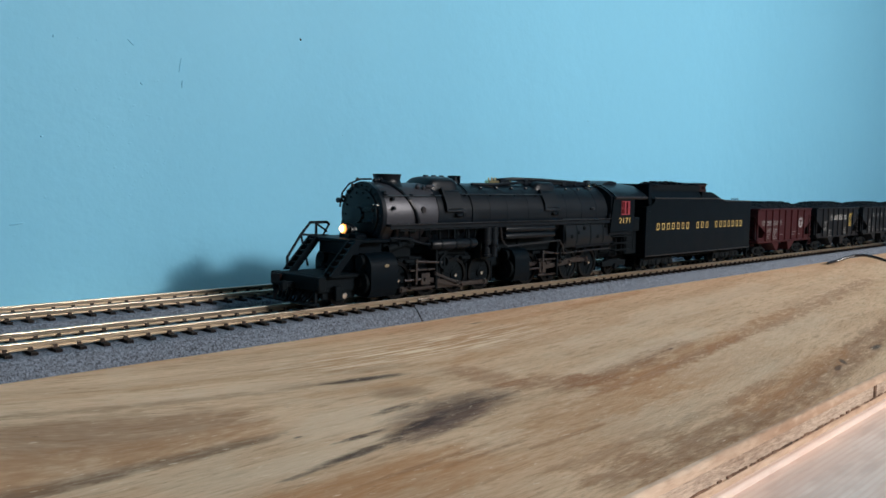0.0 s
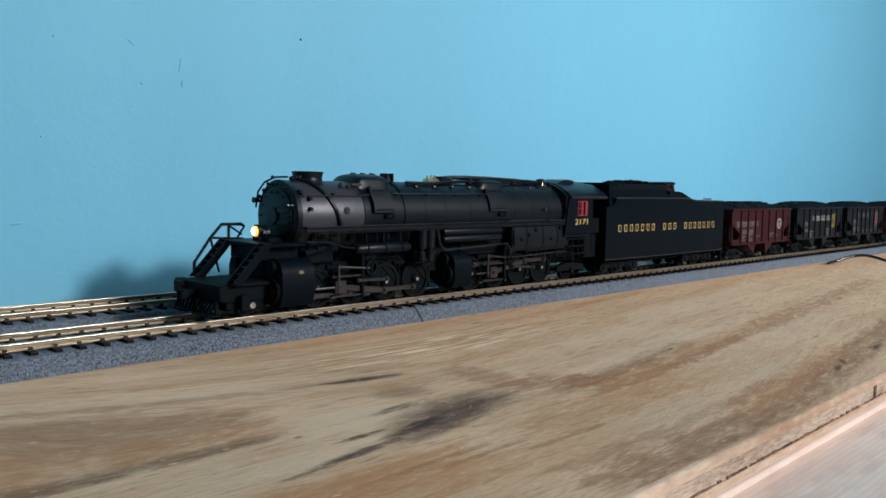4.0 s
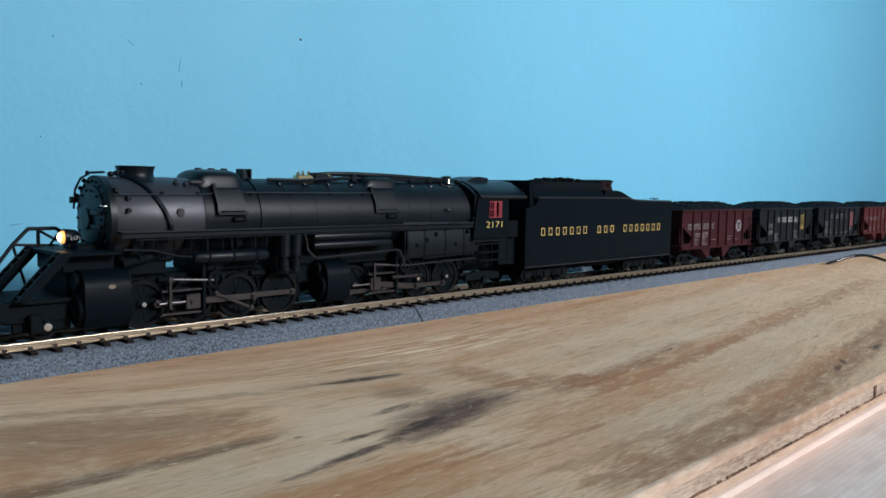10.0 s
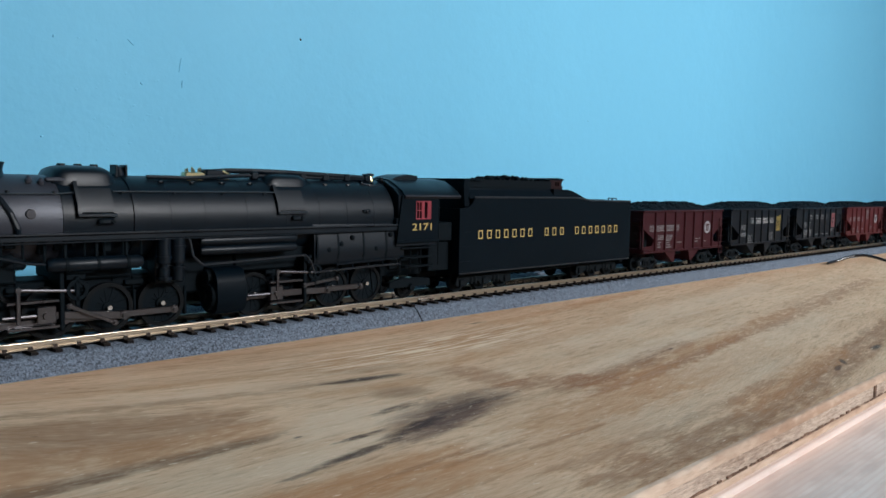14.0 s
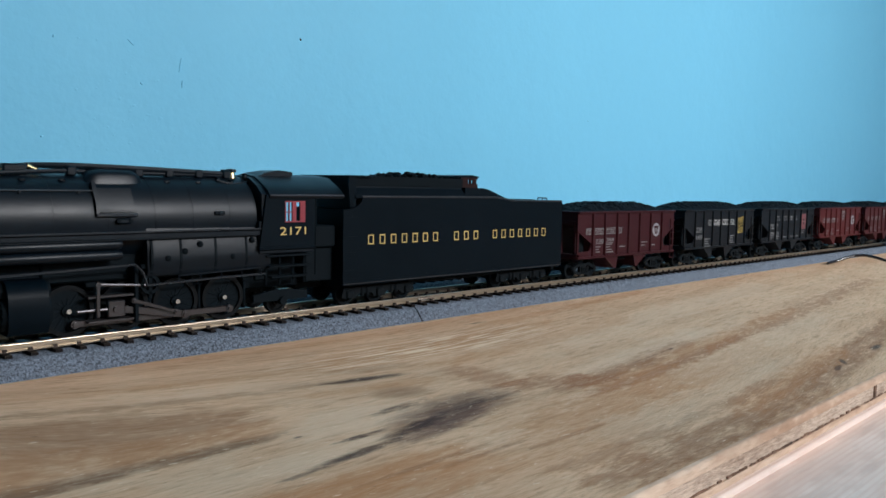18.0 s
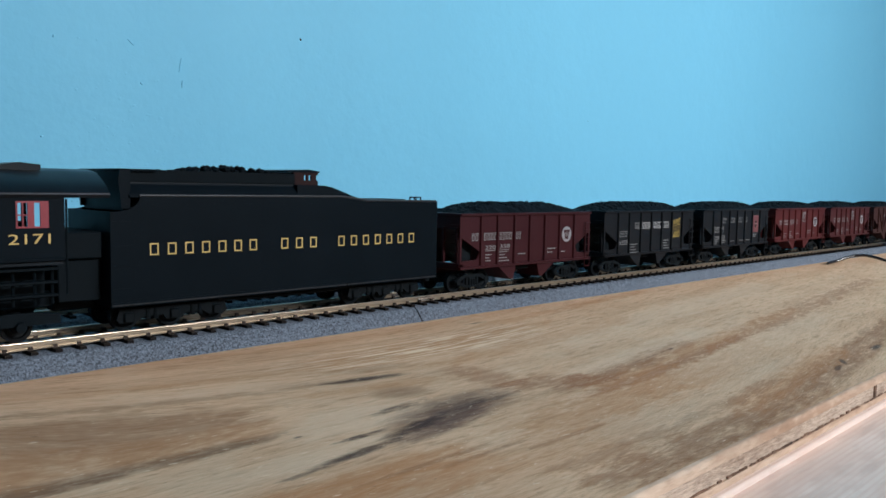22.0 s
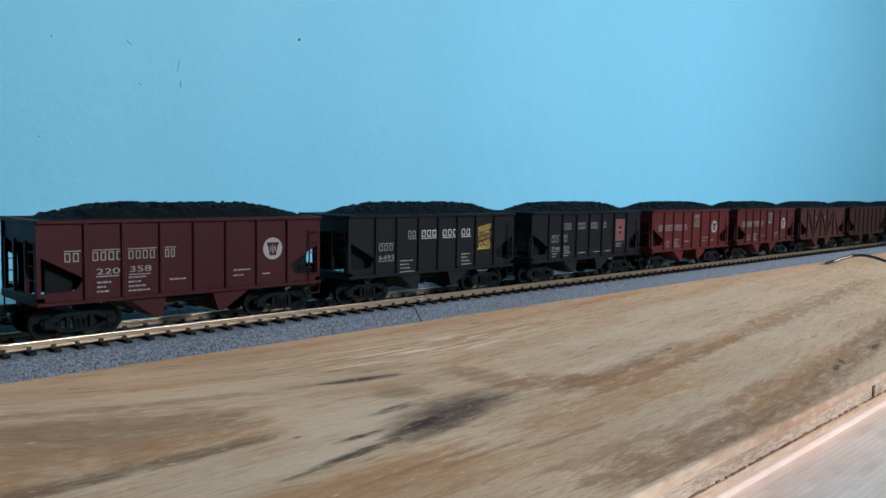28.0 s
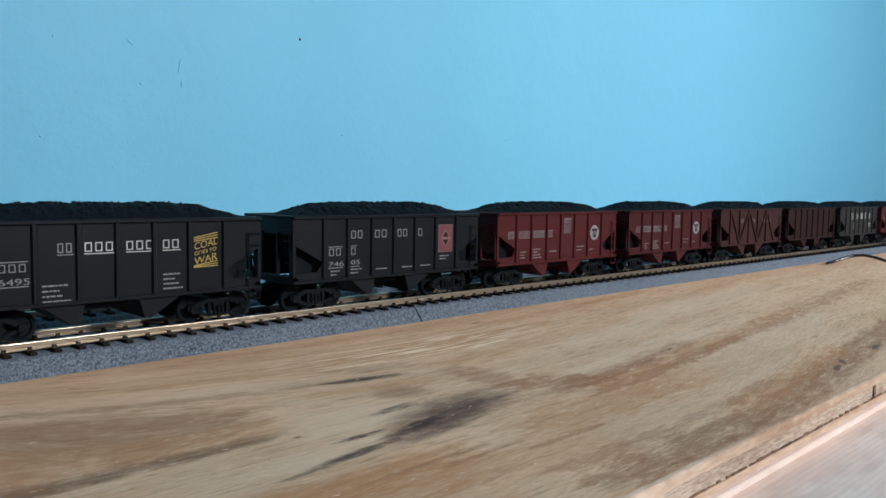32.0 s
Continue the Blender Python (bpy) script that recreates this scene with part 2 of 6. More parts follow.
    def spot(sx, sy, hl, hw, turn, strength, colour, much=0.5):
        dx, dy = maths("SUBTRACT", x, sx), maths("SUBTRACT", y, sy)
        c, s = math.cos(radians(turn)), math.sin(radians(turn))
        ax = maths("ADD", maths("MULTIPLY", dx, c / hl), maths("MULTIPLY", dy, s / hl))
        ay = maths("ADD", maths("MULTIPLY", dx, -s / hw), maths("MULTIPLY", dy, c / hw))
        return shade(colour, strength, ragged(maths("ADD", maths("MULTIPLY", ax, ax), maths("MULTIPLY", ay, ay)), much))

    ink, plum, tan, rust, grey = (0.046, 0.025, 0.023), (0.120, 0.066, 0.052), (0.290, 0.140, 0.068), (0.54, 0.260, 0.115), (0.78, 0.580, 0.405)
    # pale worn ground
    col = spot(122, -114, 24, 11, 0, 0.70, grey, 0.4)
    col = spot(98, -131, 26, 6, 4, 0.65, grey, 0.4)
    col = band(195, 330, -122, 7, 0.60, grey, 0.5)
    col = band(215, 420, -150, 9, 0.45, grey, 0.6)
    col = band(150, 300, -166, 7, 0.40, grey, 0.6)
    col = spot(112, -70, 30, 7, -16, 0.45, grey, 0.6)
    col = band(230, 520, -92, 12, 0.45, grey, 0.6)
    # brown bands along the grain
    sienna = (0.34, 0.145, 0.066)
    col = band(178, 330, -139.5, 3.6, 0.80, sienna, 0.8)
    col = band(300, 620, -139.0, 6.5, 0.55, sienna, 1.1, 50.0)
    col = band(184, 300, -128.0, 5.0, 0.50, sienna, 0.9)
    col = band(185, 420, -135.0, 5.0, 0.45, rust, 0.8)
    col = band(170, 260, -131.0, 4.0, 0.45, tan, 0.9)
    col = band(120, 480, -182.0, 6.0, 0.70, tan, 0.7)
    col = band(195, 330, -176.0, 6.5, 0.50, rust, 0.8)
    col = band(120, 480, -188.0, 3.0, 0.40, tan, 0.5)
    col = band(30, 116, -98.0, 10.0, 0.62, tan, 0.5)
    col = band(20, 112, -112.6, 2.6, 0.85, (0.20, 0.110, 0.062), 0.5)
    col = band(20, 118, -107.0, 5.0, 0.45, rust, 0.6)
    col = band(40, 150, -82.0, 2.6, 0.50, tan, 0.7)
    col = band(40, 175, -64.0, 3.0, 0.35, rust, 0.8)
    col = band(15, 70, -122.0, 5.0, 0.45, rust, 0.6)
    col = band(60, 136, -149.0, 7.0, 0.85, rust, 0.5)
    col = band(90, 150, -149.8, 1.1, 0.55, tan, 0.7)
    col = band(112, 146, -153.6, 0.9, 0.70, tan, 0.7, 8.0)
    col = band(135, 172, -158.6, 0.9, 0.50, tan, 0.7, 8.0)
    col = band(190, 290, -62.0, 4.5, 0.40, rust, 0.8)
    col = band(240, 420, -48.0, 4.0, 0.45, rust, 0.9)
    col = band(60, 330, -30.0, 3.0, 0.30, rust, 0.8)
    col = band(130, 330, -150.0, 9.0, 0.30, rust, 0.9, 40.0)
    col = band(60, 190, -170.0, 9.0, 0.25, rust, 0.9, 40.0)
    col = band(120, 260, -172.0, 3.0, 0.40, tan, 0.9)
    col = band(170, 330, -84.0, 6.0, 0.40, rust, 0.9)
    col = band(50, 140, -157.0, 7.0, 0.55, rust, 0.6)
    col = band(126, 262, -147.0, 13.0, 0.38, rust, 0.7, 40.0)
    # the end of the knot's figure
    col = spot(182, -106, 9, 18, 0, 0.60, sienna, 0.6)
    col = spot(196, -125, 18, 8, -25, 0.65, sienna, 0.7)
    col = spot(160, -73.5, 14, 5.0, -12, 0.45, tan, 0.3)
    col = spot(148, -93, 24, 4.0, -12, 0.40, rust, 0.5)
    # ink-dark stains
    col = spot(149, -124, 25, 9.5, 8, 0.90, plum, 0.22)
    col = spot(136, -132, 20, 5.0, 12, 0.85, plum, 0.25)
    col = spot(149, -102, 10, 6.5, -20, 0.75, (0.36, 0.215, 0.125), 0.10)
    col = spot(130, -129, 17, 2.6, 14, 0.92, ink, 0.35)
    col = spot(158, -124.5, 12, 2.0, 2, 0.45, ink, 0.5)
    col = spot(108, -134.6, 14, 1.8, 6, 0.9, ink, 0.4)
    col = spot(92, -137.2, 8, 0.9, 4, 0.60, ink, 0.8)
    col = spot(116, -125.6, 8, 1.1, 2, 0.88, ink, 0.6)
    col = spot(138, -113.5, 12, 1.8, 8, 0.75, ink, 0.7)
    col = spot(151, -83.2, 15, 2.4, -12, 0.97, ink, 0.22)
    col = spot(140, -81.0, 6, 0.9, -12, 0.60, ink, 0.6)
    col = spot(104, -116.5, 1.3, 0.6, 0, 0.8, ink, 0.2)
    col = spot(296, -173.5, 4.5, 1.0, 30, 0.85, ink, 0.35)
    col = spot(284, -176, 5, 1.1, 10, 0.70, ink, 0.5)
    col = spot(334, -173, 7, 1.5, 8, 0.85, (0.05, 0.045, 0.045), 0.4)
    col = spot(268, -121.8, 3.0, 0.7, 10, 0.9, ink, 0.2)
    col = band(232, 272, -128.0, 0.55, 0.60, tan, 0.5, 6.0)
    col = spot(251, -37, 7, 0.8, 0, 0.7, ink, 0.5)
    # raised worn fibres and loose specks
    worn = maths("MULTIPLY", between(fibre, 0.38, 0.50, 1.0, 0.0), between(streak, 0.38, 0.58, 1.0, 0.2))
    crest = maths("MULTIPLY", maths("MULTIPLY", between(x, 120, 175), between(x, 215, 300, 1.0, 0.0)), maths("MULTIPLY", between(y, -80, -68), between(y, -56, -38, 1.0, 0.0)))
    ridge = grain(34, 1.5, 3, 0.4, 60.0, 0.6)
    col = blend(maths("MULTIPLY", crest, between(ridge, 0.44, 0.56, 0.55, 0.0)), col, rust)
    col = blend(maths("MULTIPLY", crest, between(ridge, 0.50, 0.60, 0.0, 0.85)), col, (0.98, 0.790, 0.580))
    col = blend(maths("MULTIPLY", worn, maths("MULTIPLY_ADD", crest, 0.35, 0.17)), col, (0.94, 0.730, 0.520))
    col = blend(maths("MULTIPLY", between(speck, 0.66, 0.74), 0.65), col, (0.92, 0.730, 0.530))
    col = blend(maths("MULTIPLY", between(dark_speck, 0.70, 0.77), 0.60), col, (0.16, 0.095, 0.060))
    l.new(col, b.inputs["Base Color"])
    l.new(between(streak, 0.3, 0.7, 0.62, 0.85), b.inputs["Roughness"])
    b.inputs["Specular IOR Level"].default_value = 0.16
    bp = n.new("ShaderNodeBump")
    bp.inputs["Strength"].default_value, bp.inputs["Distance"].default_value = 0.30, 0.0006
    l.new(maths("ADD", maths("MULTIPLY", streak, 1.2), maths("SUBTRACT", maths("MULTIPLY", speck, 0.8), fibre)), bp.inputs["Height"])
    l.new(bp.outputs[0], b.inputs["Normal"])
    return m


PLY = face_veneer()
PINE = wood("pale_planed_pine", (0.98, 0.89, 0.82), (0.97, 0.84, 0.76), (0.80, 0.61, 0.52), rings=9, fleck=0.1, bands=0.40, bump=0.15)
PLY_EDGE = wood("plywood_edge", (0.62, 0.50, 0.40), (0.50, 0.38, 0.29), (0.26, 0.17, 0.12), rings=60, fleck=0.4, bump=0.9)
PLY_LIGHT = wood("light_veneer_edge", (0.70, 0.545, 0.42), (0.60, 0.44, 0.325), (0.40, 0.25, 0.165), rings=26, fleck=0.3, bump=0.5)
PLASTER = material("white_plaster", (0.70, 0.68, 0.64), 0.8, vary=0.04, grain=200, coarse=4)
FLOORBOARD = material("brown_floorboard", (0.20, 0.13, 0.08), 0.5, vary=0.25, grain=120, coarse=8, stretch=(0.1, 1, 1))

# ---- mesh helpers, all in millimetres ----
ORIGIN = {}


def thing(name, label, category, at=(0, 0, 0), group="", kind=""):
    """An empty at the base of a thing; parts are given in the thing's drawing coordinates and moved to it."""
    ob = new(name)
    ob.empty_display_size = 0.01
    ob.location = Vector(at) * MM
    ORIGIN[ob.name] = Vector(at)
    return tagged(ob, label, category, group, kind)


def part(name, bm, mat, parent, label="", at=(0, 0, 0), smooth=True):
    """One mesh under a thing or a part. at: the part's own origin, for parts that move."""
    me = bm if isinstance(bm, bpy.types.Mesh) else bpy.data.meshes.new(name)
    if me is not bm:
        bmesh.ops.recalc_face_normals(bm, faces=bm.faces)
        bmesh.ops.scale(bm, vec=(MM, MM, MM), verts=bm.verts)
        bm.to_mesh(me)
        bm.free()
        me.materials.append(mat)
        if smooth:
            me.shade_smooth()
            me.set_sharp_from_angle(angle=radians(38))
    ob = new(name, me)
    if parent is not None:
        ob.parent = parent
        ob.location = (Vector(at) - ORIGIN[parent.name]) * MM
    else:
        ob.location = Vector(at) * MM
    ORIGIN[ob.name] = Vector(at)
    return tagged(ob, label) if label else ob


def B():
    return bmesh.new()


def box(bm, x0, x1, y0, y1, z0, z1, bevel=0.0, turn=0.0, about=None):
    m = Matrix.LocRotScale(((x0 + x1) / 2, (y0 + y1) / 2, (z0 + z1) / 2), None, (abs(x1 - x0), abs(y1 - y0), abs(z1 - z0)))
    v = bmesh.ops.create_cube(bm, size=1, matrix=m)["verts"]
    if bevel:
        e = list({e for a in v for e in a.link_edges})
        v = [a for f in bmesh.ops.bevel(bm, geom=e, offset=bevel, segments=1, affect="EDGES")["faces"] for a in f.verts] + [a for a in v if a.is_valid]
    return bm


def rod(bm, p, q, r, r2=None, seg=12):
    """A cylinder or cone from p to q."""
    p, q = Vector(p), Vector(q)
    d = q - p
    m = Matrix.Translation((p + q) / 2) @ d.to_track_quat("Z", "Y").to_matrix().to_4x4()
    bmesh.ops.create_cone(bm, cap_ends=True, segments=seg, radius1=r, radius2=r if r2 is None else r2, depth=d.length, matrix=m)
    return bm


def wire(bm, pts, r, seg=6):
    """A bent round bar through the points."""
    for a, c in zip(pts, pts[1:]):
        rod(bm, a, c, r, seg=seg)
    for a in pts[1:-1]:
        bmesh.ops.create_icosphere(bm, subdivisions=1, radius=r * 1.02, matrix=Matrix.Translation(a))
    return bm


def ball(bm, c, r, sub=2, scale=(1, 1, 1)):
    bmesh.ops.create_icosphere(bm, subdivisions=sub, radius=1, matrix=Matrix.LocRotScale(c, None, Vector(scale) * r))
    return bm


def prism(bm, outline, y0, y1, axis="y"):
    """An outline in (x, z), or (y, z) for axis x, pulled through a thickness."""
    def place(a, c, d):
        return (a, d, c) if axis == "y" else (d, a, c) if axis == "x" else (a, c, d)
    low, high = [bm.verts.new(place(a, c, y0)) for a, c in outline], [bm.verts.new(place(a, c, y1)) for a, c in outline]
    bm.faces.new(low)
    bm.faces.new(high[::-1])
    k = len(outline)
    for i in range(k):
        bm.faces.new((low[i], high[i], high[(i + 1) % k], low[(i + 1) % k]))
    return bm


def lathe(bm, profile, axis="x", at=(0, 0, 0), seg=32):
    """A turned body: (place along the axis, radius) pairs; radius 0 closes it."""
    rings = []
    for a, r in profile:
        ring = []
        for k in range(seg if r > 1e-6 else 1):
            w = 2 * math.pi * k / seg
            c, s = r * math.cos(w), r * math.sin(w)
            p = (a, c, s) if axis == "x" else (c, a, s) if axis == "y" else (c, s, a)
            ring.append(bm.verts.new(Vector(p) + Vector(at)))
        rings.append(ring)
    for a, c in zip(rings, rings[1:]):
        if len(a) == 1 and len(c) == 1:
            continue
        for k in range(seg):
            j = (k + 1) % seg
            if len(a) == 1:
                bm.faces.new((a[0], c[k], c[j]))
            elif len(c) == 1:
                bm.faces.new((a[k], c[0], a[j]))
            else:
                bm.faces.new((a[k], c[k], c[j], a[j]))
    return bm


def lettering(text, size, spread=1.0, thin=0.0):
    """A flat, slightly raised mesh of built-in letters, up along z, read from -y, in mm, starting at its origin."""
    cu = bpy.data.curves.new("lettering", "FONT")
    cu.body, cu.size, cu.extrude, cu.space_character = text, size * MM, 0.02 * MM, spread
    cu.offset = -thin * size * MM
    ob = bpy.data.objects.new("lettering", cu)
    me = bpy.data.meshes.new_from_object(ob)
    me.transform(Matrix.Rotation(radians(90), 4, "X"))
    bpy.data.objects.remove(ob)
    return me


def words(name, text, x, y, z, size, mat, parent, spread=1.0, width=None, label="", turn=0.0):
    me = lettering(text, size, spread)
    if width:
        xs = [v.co.x for v in me.vertices]
        k = width * MM / (max(xs) - min(xs))
        me.transform(Matrix.Diagonal((k, 1, 1, 1)))
    me.materials.append(mat)
    if turn:
        me.transform(Matrix(((1, 0, 0, 0), (0, 1, 0, 0), (math.tan(radians(turn)), 0, 1, 0), (0, 0, 0, 1))))
    return part(name, me, mat, parent, label, at=(x, y, z))


def bars(name, x, y, z, widths, height, gap, mat, parent, style="glyph", label=""):
    """Plain bars that stand for writing: one small open frame for each letter, or one solid line."""
    bm, t = B(), height * 0.115
    for k, w in enumerate(widths):
        if style == "line":
            box(bm, x, x + w, y - 0.03, y, z, z + height)
        else:
            a, c = x + w * 0.08, x + w * 0.92 - t
            for p in (a, c):
                box(bm, p, p + t, y - 0.03, y, z, z + height)
            for q in (z, z + height - t):
                box(bm, a + t, c, y - 0.03, y, q, q + t)
        x += w + gap
    return part(name, bm, mat, parent, label, smooth=False)


# ---- the place ----
DECK, BENCH = -9.5, -21.0


def plain(name, mat, x0, x1, y0, y1, z0, z1, label, category, bevel=0.0):
    ob = part(name, box(B(), x0, x1, y0, y1, z0, z1, bevel), mat, None, smooth=False)
    return tagged(ob, label, category, kind="structure")


WALL_Y = 110.0
back = plain("wall_back", WALL, -1300, 2500, WALL_Y, WALL_Y + 100, -950, 1500, "sky-blue painted plaster wall behind the railway", "wall")


def wall_marks():
    """Specks, filled cracks and drips under the paint."""
    rng = random.Random(11)
    for x, z, r in ((260, 131, 0.8), (290, 79, 0.28), (439, 84, 0.35), (541, 105, 0.3)):
        part("speck", ball(B(), (x, WALL_Y, z), r, 1, (1, 0.5, 1)), CAR_BLACK, back, "dark speck on the paint")
    for x, z, r, lean in ((128, 114, 0.9, 1.2), (168, 97, 0.9, -0.5), (122, 69, 0.7, 0), (111, 30, 3.4, 0.15), (163, 116, 2.2, -0.7), (188, 108, 4.0, 1.4), (189, 99, 2.0, 1.5)):
        bm = ball(B(), (0, 0, 0), 1, 2, (r, 0.5, 0.5))
        bmesh.ops.rotate(bm, verts=bm.verts, cent=(0, 0, 0), matrix=Matrix.Rotation(-lean, 3, "Y"))
        bmesh.ops.translate(bm, verts=bm.verts, vec=(x, WALL_Y, z))
        part("plaster_ridge", bm, WALL, back)
    for cx, cz, spread, n in ((160, 74, 12, 46), (172, 58, 11, 46), (170, 96, 14, 30), (203, 64, 5, 8), (240, 50, 5, 8), (136, 118, 5, 8), (330, 128, 26, 14), (345, 95, 30, 14), (470, 130, 40, 12), (112, 25, 8, 10), (150, 40, 16, 16)):
        for k in range(n):
            x, z, r = rng.gauss(cx, spread), rng.gauss(cz, spread), rng.uniform(0.3, 0.8)
            bm = ball(B(), (x, WALL_Y + 0.05, z), r, 1, (rng.uniform(0.7, 1.8), rng.uniform(0.12, 0.26), rng.uniform(0.7, 1.6)))
            part("plaster_bump", bm, WALL, back)


wall_marks()
plain("floor", FLOORBOARD, -1300, 2500, -1700, WALL_Y + 100, -1000, -950, "brown boarded floor under the bench", "floor")
plain("ceiling", PLASTER, -1300, 2500, -1700, WALL_Y + 100, 1500, 1560, "white plaster ceiling", "ceiling")
plain("wall_west", WALL, -1400, -1300, -1700, WALL_Y + 100, -950, 1500, "sky-blue painted end wall", "wall")
plain("wall_east", WALL, 2500, 2600, -1700, WALL_Y + 100, -950, 1500, "sky-blue painted end wall", "wall")


def wall_with_window():
    """The wall behind the camera, with the window that lights the railway."""
    bm = B()
    x0, x1, z0, z1 = 210, 2300, 400, 1330
    box(bm, -1300, x0, -1700, -1600, -950, 1500)
    box(bm, x1, 2500, -1700, -1600, -950, 1500)
    box(bm, x0, x1, -1700, -1600, -950, z0)
    box(bm, x0, x1, -1700, -1600, z1, 1500)
    w = tagged(part("wall_front", bm, PLASTER, None, smooth=False), "white wall with one window, behind the bench", "wall", kind="structure")
    f = thing("window_1", "white wooden window with added slats that dim the sun towards both sides", "window", ((x0 + x1) / 2, -1650, z0), kind="structure")
    bm = B()
    for a in (x0, x1 - 30):
        box(bm, a, a + 30, -1670, -1630, z0, z1, 2)
    for a in (z0, z1 - 30):
        box(bm, x0 + 30, x1 - 30, -1670, -1630, a, a + 30, 2)
    part("window_frame", bm, PLASTER, f)
    # unseen slats added to thin the sun gradually towards both ends of the wall
    for k in range(7):
        w = 38 - 5 * k
        part("blind_slat", box(B(), 420 + 90 * k - w / 2, 420 + 90 * k + w / 2, -1660, -1652, z0 + 30, z1 - 30, 1), PLASTER, f)
    for k in range(11):
        w = 8 + 6.4 * k
        part("blind_slat", box(B(), 1420 + 80 * k - w / 2, 1420 + 80 * k + w / 2, -1660, -1652, z0 + 30, z1 - 30, 1), PLASTER, f)
    return w


wall_with_window()

# plywood deck: a top veneer, three plies on the front edge, with a void in the middle one
deck = thing("plywood_deck", "weathered half-inch plywood deck with stained grain and a raw edge", "plywood board", (600, -50, DECK - 11.5))
part("top_veneer", box(B(), -1200, 2400, -188.2, WALL_Y, DECK - 2.4, DECK), PLY, deck, "stained brown face veneer", smooth=False)
# paler than the face: the light on the rounded arris is in its colour
part("veneer_edge", prism(B(), [(-189.7, DECK - 2.5), (-188.2, DECK - 2.5), (-188.2, DECK), (-188.9, DECK - 0.05), (-189.4, DECK - 0.3), (-189.7, DECK - 0.8)], -1200, 2400, "x"), PLY_LIGHT, deck, "pale front arris, lightened where the rounded edge catches light")
part("middle_ply", box(B(), -1200, 2400, -188.5, WALL_Y, DECK - 7.6, DECK - 2.5), PLY_EDGE, deck, "dark rough middle plies")
part("bottom_ply", box(B(), -1200, 2400, -189.0, WALL_Y, DECK - 9.4, DECK - 7.6), PLY_LIGHT, deck, "tan bottom ply")
# pale pine strip added for the bright line where deck meets bench
part("bottom_veneer", box(B(), -1200, 2400, -190.6, WALL_Y, DECK - 11.5, DECK - 9.4, 0.5), PINE, deck, "pale strip standing proud at the foot of the edge")


def torn_line(z, low, high, seed, front):
    """A ragged strip of glue and torn fibres along a ply joint."""
    bm, rng = B(), random.Random(seed)
    x = 60.0
    while x < 520:
        w = rng.uniform(0.5, 2.4)
        if rng.random() < 0.8:
            h = rng.uniform(low, high)
            box(bm, x, x + w, front - rng.uniform(0, 0.25), front + 1.0, z - h * rng.uniform(0.2, 0.8), z + h * rng.uniform(0.2, 0.8))
        x += w
    return bm


tagged(part("glue_line", torn_line(DECK - 2.6, 0.1, 0.35, 3, -188.55), GLUE, deck, "thin dark glue line", smooth=False), kind="stuff")
tagged(part("glue_line", torn_line(DECK - 7.4, 0.15, 0.8, 8, -188.7), GLUE, deck, "ragged dark glue line", smooth=False), kind="stuff")
# no hole is cut: a dark block gives the void's shade
part("edge_void", box(B(), 280.2, 282.2, -188.9, -188.0, DECK - 7.0, DECK - 3.0), GLUE, deck, "dark block for the shade inside a void in the edge")

bench = thing("pine_bench", "pale planed pine bench top carrying the plywood deck", "bench", (600, -250, -950))
for k in range(3):
    part("bench_board", box(B(), -1200, 2400, -300 + k * 142, -160 + k * 142, BENCH - 19, BENCH, 0.8), PINE, bench)
for bx in (-1000, 600, 2200):
    part("bench_leg", box(B(), bx - 40, bx + 40, -120, -60, -950, BENCH - 19, 1.5), PINE, bench)


# ---- track: roadbed, ties, rails ----
def roadbed(name, y, x0, x1, skew, foot=40.0):
    """Foam strip with bevelled shoulders; its end is cut askew."""
    bm = B()
    outline = [(-foot / 2, DECK), (-16.9, -4.1), (-15.9, -3.55), (15.9, -3.55), (16.9, -4.1), (foot / 2, DECK)]
    n = max(2, int((x1 - x0) / 12))
    rings = []
    for k in range(n + 1):
        x = x0 + (x1 - x0) * k / n
        ring = []
        for a, z in outline:
            sx = skew * a / foot * (1 if k in (0, n) else 0)
            w = noise.noise(Vector((x * 0.05, a, 1.0 + y)))
            ring.append(bm.verts.new((x + sx, y + a + 0.5 * w, z)))
        rings.append(ring)
    for a, c in zip(rings, rings[1:]):
        for k in range(6):
            bm.faces.new((a[k], c[k], c[(k + 1) % 6], a[(k + 1) % 6]))
    bm.faces.new(rings[0])
    bm.faces.new(rings[-1][::-1])
    ob = part(name, bm, FOAM, None)
    return tagged(ob, "speckled blue-grey foam roadbed under the track", "roadbed", group="roadbed strips")


JOINT = 229.6
roadbed("foam_roadbed", 0, -900, JOINT - 0.4, -11)
roadbed("foam_roadbed", 0, JOINT + 0.4, 2300, -11)
roadbed("foam_roadbed", 59, -900, 2300, 0)
bm = prism(B(), [(-30.0, DECK), (-25.5, -2.2), (-22.0, -0.7), (-10.4, -0.7), (-10.4, -2.0), (-14, -2.4), (-20.2, DECK)], 905, 2300, "x")
tagged(part("foam_roadbed", bm, FOAM, None), "second speckled blue-grey foam strip laid beside the track", "roadbed", group="roadbed strips")

RAIL_SHAPE = [(-1.25, -2.5), (1.25, -2.5), (1.25, -2.15), (0.33, -1.85), (0.33, -0.85), (0.72, -0.66), (0.78, -0.45), (0.76, -0.28), (0.68, -0.14), (0.54, -0.05), (0.3, 0.0), (-0.3, 0.0), (-0.54, -0.05), (-0.68, -0.14), (-0.76, -0.28), (-0.78, -0.45), (-0.72, -0.66), (-0.33, -0.85), (-0.33, -1.85), (-1.25, -2.15)]


